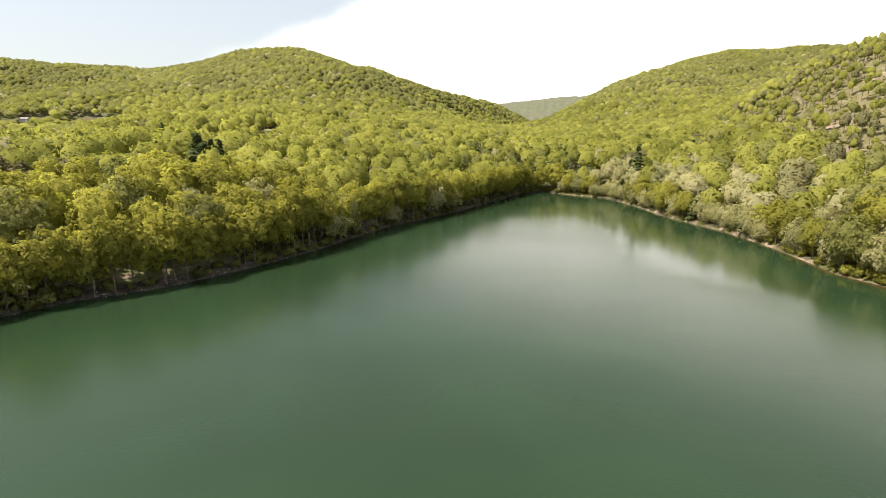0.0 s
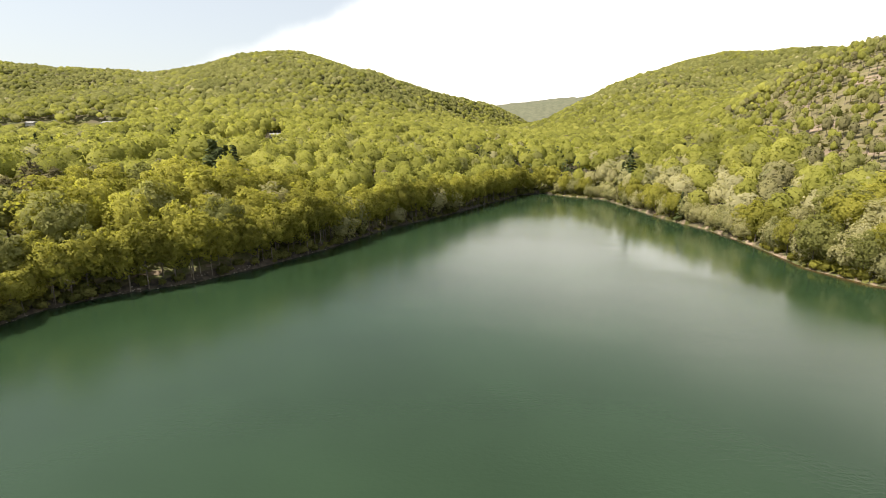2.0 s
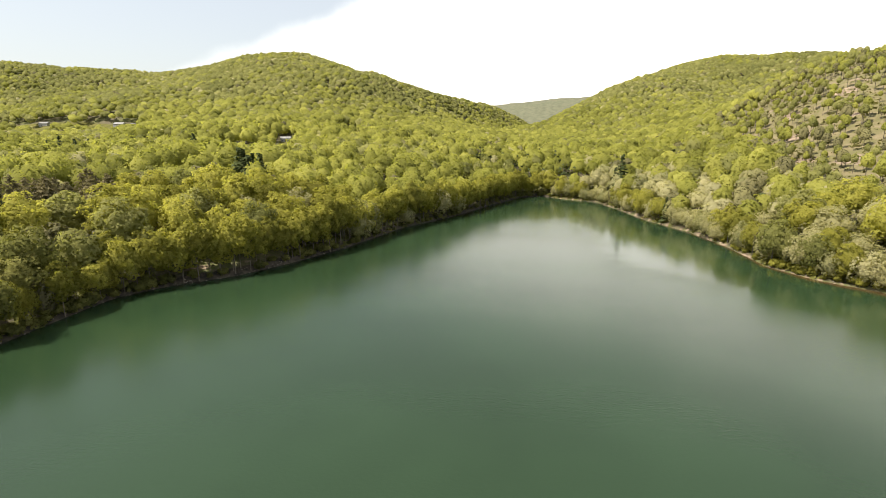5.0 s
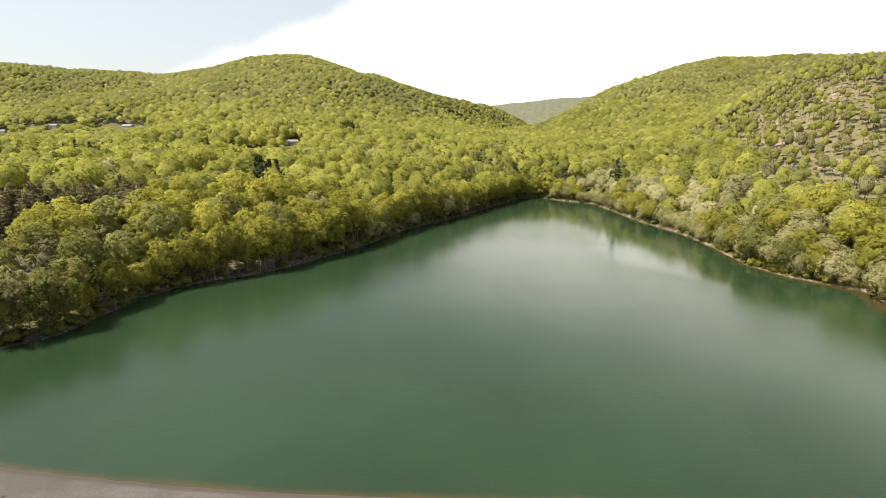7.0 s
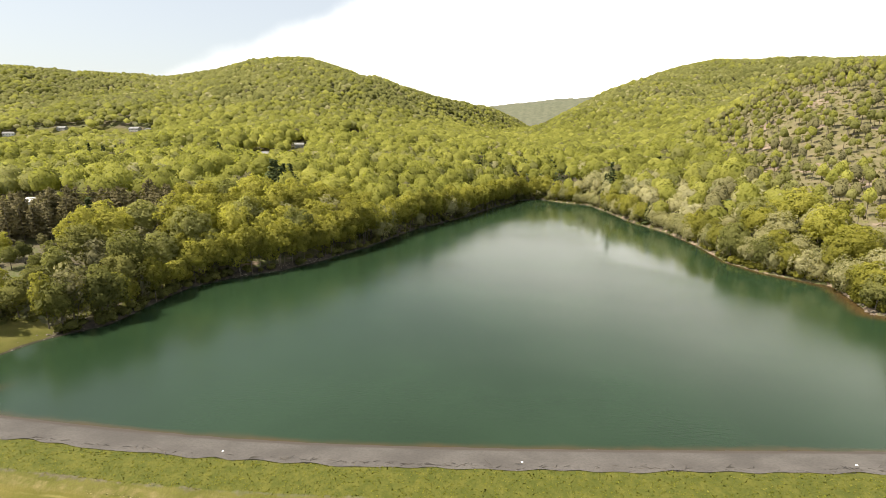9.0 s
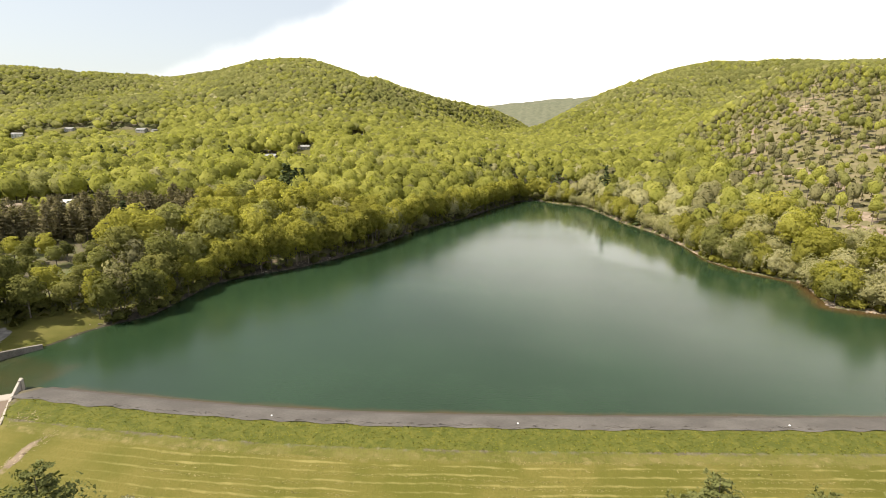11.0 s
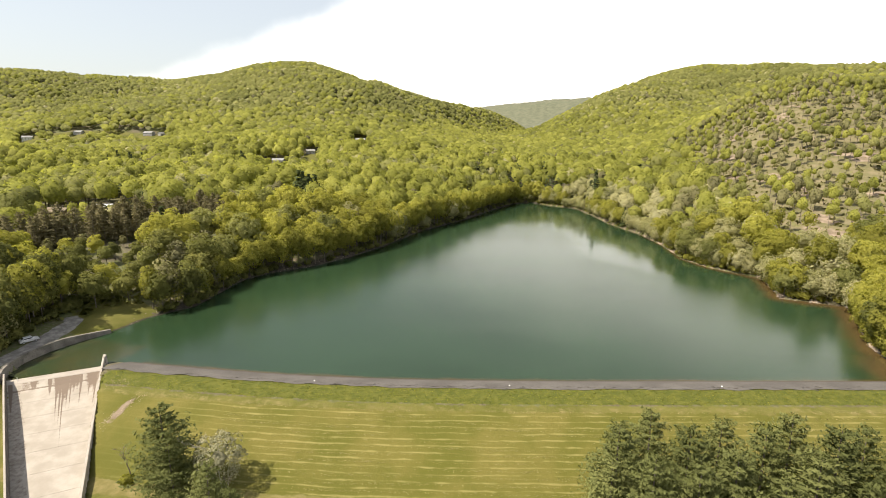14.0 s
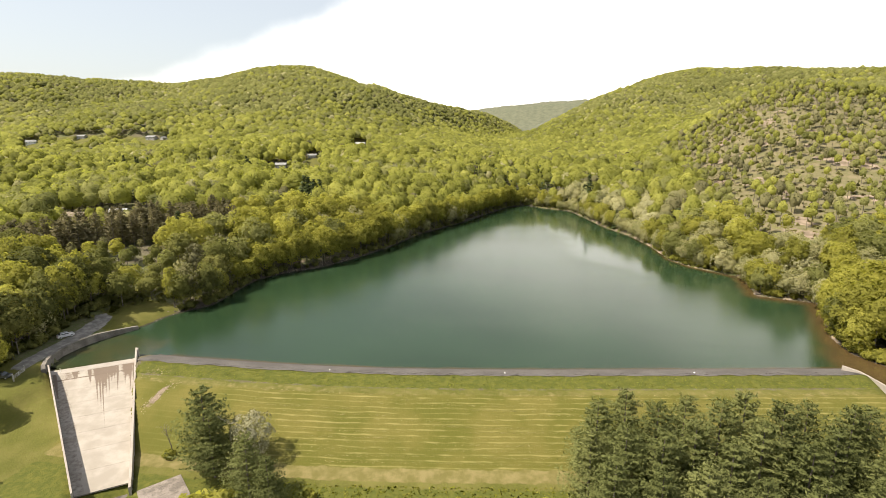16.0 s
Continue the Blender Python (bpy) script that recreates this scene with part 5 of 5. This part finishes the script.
# ---- houses ----
def build_house(x, y, turn, L, W, H, tone):
    wall_m, roof_m = {"grey": (white_paint, roof_grey), "brown": (siding_grey, roof_grey), "dark": (siding_grey, roof_grey), "pale": (siding_grey, roof_pale), "tan": (siding_brown, roof_tan)}[tone]
    z = min(ground_z(x + a, y + b) for a in (-L / 2, L / 2) for b in (-W / 2, W / 2))
    h = tagged(new("house"), {"grey": "white house with grey gabled roof", "brown": "small grey house under a grey roof", "dark": "grey house with a light metal roof",
                              "pale": "low house with a bright pale roof", "tan": "low brown house with a tan roof"}[tone] + " among trees", "house")
    h.matrix_basis = pose(x, y, z, 0, 0, turn)
    up = W * 0.26
    bm = bmesh.new()
    lo = [bm.verts.new((sx * L / 2, sy * W / 2, -1.2)) for sx, sy in ((-1, -1), (1, -1), (1, 1), (-1, 1))]
    hi = [bm.verts.new((sx * L / 2, sy * W / 2, H)) for sx, sy in ((-1, -1), (1, -1), (1, 1), (-1, 1))]
    ga, gb = bm.verts.new((-L / 2, 0, H + up)), bm.verts.new((L / 2, 0, H + up))
    for i in range(4):
        j = (i + 1) % 4
        top = [hi[j], gb, hi[i]] if i == 1 else [hi[j], ga, hi[i]] if i == 3 else [hi[j], hi[i]]
        bm.faces.new([lo[i], lo[j], *top])
    part("wall", bm, wall_m, h)
    for sgn in (-1, 1):
        o = 0.5
        yo = sgn * (W / 2 + o)
        ze = H - o * up / (W / 2)
        bm = bmesh.new()
        c = [(-L / 2 - o, yo, ze), (L / 2 + o, yo, ze), (L / 2 + o, 0, H + up), (-L / 2 - o, 0, H + up)]
        a = [bm.verts.new((p[0], p[1], p[2] + 0.03)) for p in c]
        b = [bm.verts.new((p[0], p[1], p[2] + 0.21)) for p in c]
        bm.faces.new(a), bm.faces.new(b[::-1])
        for i in range(4):
            bm.faces.new((a[i], a[(i + 1) % 4], b[(i + 1) % 4], b[i]))
        bmesh.ops.recalc_face_normals(bm, faces=bm.faces)
        part("roof", bm, roof_m, h)
    part("chimney", box_bm((0.7, 0.7, 1.8), (L * 0.2, W * 0.12, H + up + 0.2), 0.04), concrete_dark, h)
    n = max(int(L // 3), 2)
    for floor_z in ([1.4, 4.0] if H > 5 else [1.5]):
        for i in range(n):
            px = -L / 2 + (i + 0.5) * L / n
            if i == n // 2 and floor_z < 2:
                d = part("door", box_bm((1.0, 0.12, 2.1), (px, -W / 2 - 0.04, 1.05), 0.02), siding_brown, h)
                continue
            w = part("window", box_bm((1.5, 0.10, 1.3), (px, -W / 2 - 0.03, floor_z), 0.02), white_paint, h)
            part("pane", box_bm((1.26, 0.04, 1.06), (px, -W / 2 - 0.075, floor_z)), glass_dark, w)
    return h


for spec in HOUSES:
    build_house(*spec)


# ---- cars, gate and fence by the road ----
def build_car(x, y, turn, paint, label):
    z = ground_z(x, y)
    car = tagged(new("car"), label, "car")
    car.matrix_basis = pose(x, y, z, 0, 0, turn)
    prof = [(-2.25, 0.35), (-2.3, 0.75), (-2.2, 1.05), (-1.75, 1.12), (-1.25, 1.62), (0.55, 1.66), (1.15, 1.12), (2.1, 0.98), (2.28, 0.7), (2.25, 0.35)]
    bm = bmesh.new()
    rings = []
    for sy, inset in ((-0.9, 0.0), (0.9, 0.0)):
        rings.append([bm.verts.new((px, sy * (0.84 if pz > 1.3 else 1.0), pz)) for px, pz in prof])
    n = len(prof)
    for i in range(n):
        j = (i + 1) % n
        bm.faces.new((rings[0][i], rings[0][j], rings[1][j], rings[1][i]))
    bm.faces.new(rings[0][::-1]), bm.faces.new(rings[1])
    bmesh.ops.recalc_face_normals(bm, faces=bm.faces)
    bmesh.ops.bevel(bm, geom=list(bm.edges), offset=0.05, segments=1, affect="EDGES")
    body = part("body", bm, paint, car)
    for sy in (-1, 1):
        bm = prism_bm([(-1.55, 0), (0.85, 0), (0.45, 0.38), (-1.15, 0.38)], 0, 0.04)
        bmesh.ops.transform(bm, matrix=Matrix.Translation((0, sy * 0.87, 1.18)) @ Matrix.Rotation(radians(90 - sy * 12), 4, "X"), verts=bm.verts)
        part("side_window", bm, glass_dark, car)
    part("windscreen", prism_bm([(0.62, -0.68), (1.08, -0.78), (1.08, 0.78), (0.62, 0.68)], [1.64, 1.20, 1.20, 1.64], [1.68, 1.24, 1.24, 1.68]), glass_dark, car)
    part("rear_window", prism_bm([(-1.70, -0.78), (-1.32, -0.68), (-1.32, 0.68), (-1.70, 0.78)], [1.18, 1.58, 1.58, 1.18], [1.22, 1.63, 1.63, 1.22]), glass_dark, car)
    for px in (-1.4, 1.4):
        for sy in (-1, 1):
            wheel = part("wheel", bmesh.new(), rubber, car)
            for nm, r, w, m in (("tyre", 0.34, 0.22, rubber), ("rim", 0.2, 0.24, car_silver)):
                bm = bmesh.new()
                bmesh.ops.create_cone(bm, cap_ends=True, segments=16, radius1=r, radius2=r, depth=w, matrix=Matrix.Translation((px, sy * 0.84, 0.34)) @ Matrix.Rotation(radians(90), 4, "X"))
                part(nm, bm, m, wheel)
    for sy in (-0.62, 0.62):
        part("headlight", box_bm((0.08, 0.36, 0.16), (2.24, sy, 0.82), 0.02), glass_dark, car)
        part("tail_light", box_bm((0.08, 0.26, 0.22), (-2.28, sy, 0.88), 0.02), lamp_red, car)


build_car(-143.0, 106.6, 62, car_silver, "silver estate car parked beside the gravel road")
build_car(-136.5, 82.0, 20, car_dark, "dark car parked behind the gate")


def build_gate():
    gt = tagged(new("gate"), "pale metal farm gate between two posts", "gate")
    x, y = -132.8, 83.6
    gt.matrix_basis = pose(x, y, ground_z(x, y), 0, 0, 115)
    for px in (-2.6, 2.6):
        part("post", box_bm((0.26, 0.26, 2.2), (px, 0, 0.8), 0.03), siding_grey, gt)
    for k in range(5):
        part("rail", box_bm((4.8, 0.06, 0.07), (0, 0, 0.35 + 0.22 * k)), siding_grey, gt)
    for px in (-2.3, 0, 2.3):
        part("upright", box_bm((0.06, 0.08, 1.1), (px, 0, 0.8)), siding_grey, gt)


build_gate()


# ---- grass, hay, driftwood, stones ----
def tufts(name, label, x, y, size, blades, mat, seed, flat=0.6, tint=0.5):
    """Small clumps of blades or stalks, joined: past counting."""
    g = np.random.default_rng(seed)
    n = len(x)
    z = terrain(x, y)
    X, Y, Z = np.repeat(x, blades), np.repeat(y, blades), np.repeat(z, blades)
    S = np.repeat(size, blades) * g.uniform(0.6, 1.3, n * blades)
    c = np.stack([X + g.normal(size=n * blades) * S * 0.35, Y + g.normal(size=n * blades) * S * 0.35, Z + S * 0.14], 1)
    nrm = unit(g.normal(size=(n * blades, 3)) * (1, 1, flat) + (0, 0, flat))
    v, f, nr = sprays(c, nrm, unit(nrm * 0.3 + (0, 0, 1)), S, g, 1.5)
    tn = np.repeat(np.repeat(np.clip(g.normal(tint, 0.25, n), 0, 1), blades), 4)
    tagged(new(name, mesh_np(name, v, f, [mat], {"tint": tn}, True, None, nr)), label, "grass", kind="stuff")


g5 = np.random.default_rng(77)
tx = g5.uniform(-106, 88, 5500)
tufts("rough_grass", "rough uncut grass and weeds on the dam crest", tx, crest_y(tx) - g5.uniform(0.2, 6.4, 5500), g5.uniform(0.08, 0.2, 5500), 3, tuft_green, 78, 2.2)
tx = g5.uniform(-60, 60, 5000)
tufts("scrub_grass", "tall weeds below the mown slope", tx, crest_y(tx) - 33.5 - g5.uniform(0, 1, 5000) ** 1.3 * 26, g5.uniform(0.16, 0.42, 5000), 3, tuft_green, 79)
ux, uy = g5.uniform(-330, 240, 60000), g5.uniform(20, 470, 60000)
uw, us, ud = wooded(ux, uy)
near_lake = ((ud > 0.4) & (ud < 34)) & (reach(ux, uy) < 430) & ((uw > 0.2) | ((ud < 6) & (uy > 140))) & ~((ux < -80) & (uy > 192) & (uy < 236) & (ud < 12))
ux, uy = ux[near_lake][:9000], uy[near_lake][:9000]
# growth under the crowns: their shade is put into its leaf colour
tufts("undergrowth", "low leafy undergrowth beneath the lakeside trees", ux, uy, g5.uniform(0.9, 2.2, len(ux)), 4, wood_shade_dark, 81, 0.9, 0.45)
bx, by = g5.uniform(90, 400, 26000), g5.uniform(190, 640, 26000)
bw, bs, bd = wooded(bx, by)
brush = (bs > 0.3) & (bd > 12)
bx, by = bx[brush][:4500], by[brush][:4500]
tufts("hillside_brush", "low brown-green brush on the open hillside", bx, by, g5.uniform(0.8, 2.4, len(bx)), 3, wood_drab, 82, 0.8, 0.95)
row = g5.integers(0, 13, 15000)
tx = g5.uniform(-66, 84, 15000)
keep = (wave(tx, row * 37.0, 11, 1.0) + g5.normal(size=15000) * 0.4) > -0.1
tx, row = tx[keep], row[keep]
tufts("cut_hay", "thin rows of cut dry hay along the dam slope", tx, crest_y(tx) - 8.7 - row * 1.55 + 0.3 * wave(tx, row * 50.0, 14, 2.0) + g5.normal(size=len(tx)) * 0.16, g5.uniform(0.07, 0.15, len(tx)), 2, straw, 80, 5.0)

bend = g5.uniform(0, 1, 170)
px = np.concatenate([-91.6 + 3.4 * bend ** 2 + g5.normal(size=170) * 0.75, g5.normal(-98.0, 2.0, 90)])
py = np.concatenate([79.2 + 9.8 * bend + g5.normal(size=170) * 0.6, g5.normal(91.6, 1.3, 90)])
tufts("cut_reed", "pale heaps of dry cut reed beside the chute", px, py, g5.uniform(0.09, 0.2, 260), 3, reed, 83, 4.0)

# rough paved apron beside the chute's foot
ap = [(-74.5, 58.4), (-69.2, 64.4), (-60.5, 57.5), (-66.0, 51.0)]
az = [ground_z(*p) for p in ap]
tagged(part("apron", prism_bm(ap, [z - 0.6 for z in az], [z + 0.12 for z in az]), apron_stone), "grey-brown rubble apron beside the chute foot", "paving", kind="structure")

# stranded branches along the top of the stone facing
bits = []
for k in range(240):
    px = float(g5.uniform(-104, 86)) if k % 3 else float(g5.choice([-62, -40, -22, -12, 15, 46]) + g5.normal() * 4)
    py = float(crest_y(px)) + 0.3 + g5.normal() * 0.4
    L, a = g5.uniform(0.4, 1.8), g5.normal() * 0.5 + 0.15
    dx, dy = math.cos(a) * L / 2, math.sin(a) * L / 2
    bits.append(tube([(px - dx, py - dy, 2.2 + 0.06), (px, py, 2.24 + 0.1 * g5.uniform()), (px + dx, py + dy, 2.22 + 0.06)], [0.03, 0.055, 0.02], 4))
v, f = join(bits)
tagged(new("driftwood", mesh_np("driftwood", v, f, [drift])), "dark stranded branches along the stone facing", "driftwood", kind="stuff")


def stone_mesh(g):
    bm = bmesh.new()
    bmesh.ops.create_icosphere(bm, subdivisions=1, radius=0.5)
    for v in bm.verts:
        v.co = Vector((v.co.x * 1.25, v.co.y, v.co.z * 0.65)) * (0.78 + 0.44 * g.uniform())
    vs = np.array([v.co[:] for v in bm.verts])
    fs = np.array([[v.index for v in f.verts] for f in bm.faces])
    bm.free()
    return vs, fs


stones = [stone_mesh(g5) for k in range(4)]
bits, tried = [], 0
while len(bits) < 520 and tried < 9000:
    tried += 1
    i = int(g5.integers(7, len(SHORE) - 1))
    p = lerp(np.array(SHORE[i]), np.array(SHORE[i + 1]), g5.uniform()) + g5.normal(size=2) * 1.1
    dd = float(lake_distance(p[:1], p[1:])[0])
    if -0.6 < dd < 2.4 and p[1] > 128 and (p[1] > 150 or p[0] < 0):
        vs, fs = stones[len(bits) % 4]
        s = g5.uniform(0.2, 0.7) * (1.9 if (p[0] > 85 and 185 < p[1] < 215) else 1.0)
        bits.append((vs * s + (p[0], p[1], ground_z(p[0], p[1]) + 0.05), fs))
v, f = join(bits)
tagged(new("shore_stones", mesh_np("shore_stones", v, f, [rock])), "loose brown stones along the water's edge", "stones", kind="stuff")

# marker stones on the facing
for px in (-51.4, -4.45, 45.0):
    bm = box_bm((0.32, 0.32, 0.3), (px, float(crest_y(px)) + 1.9, 1.85), 0.05)
    tagged(part("marker_block", bm, white_paint), "small white marker block on the dam facing", "marker", "dam markers")
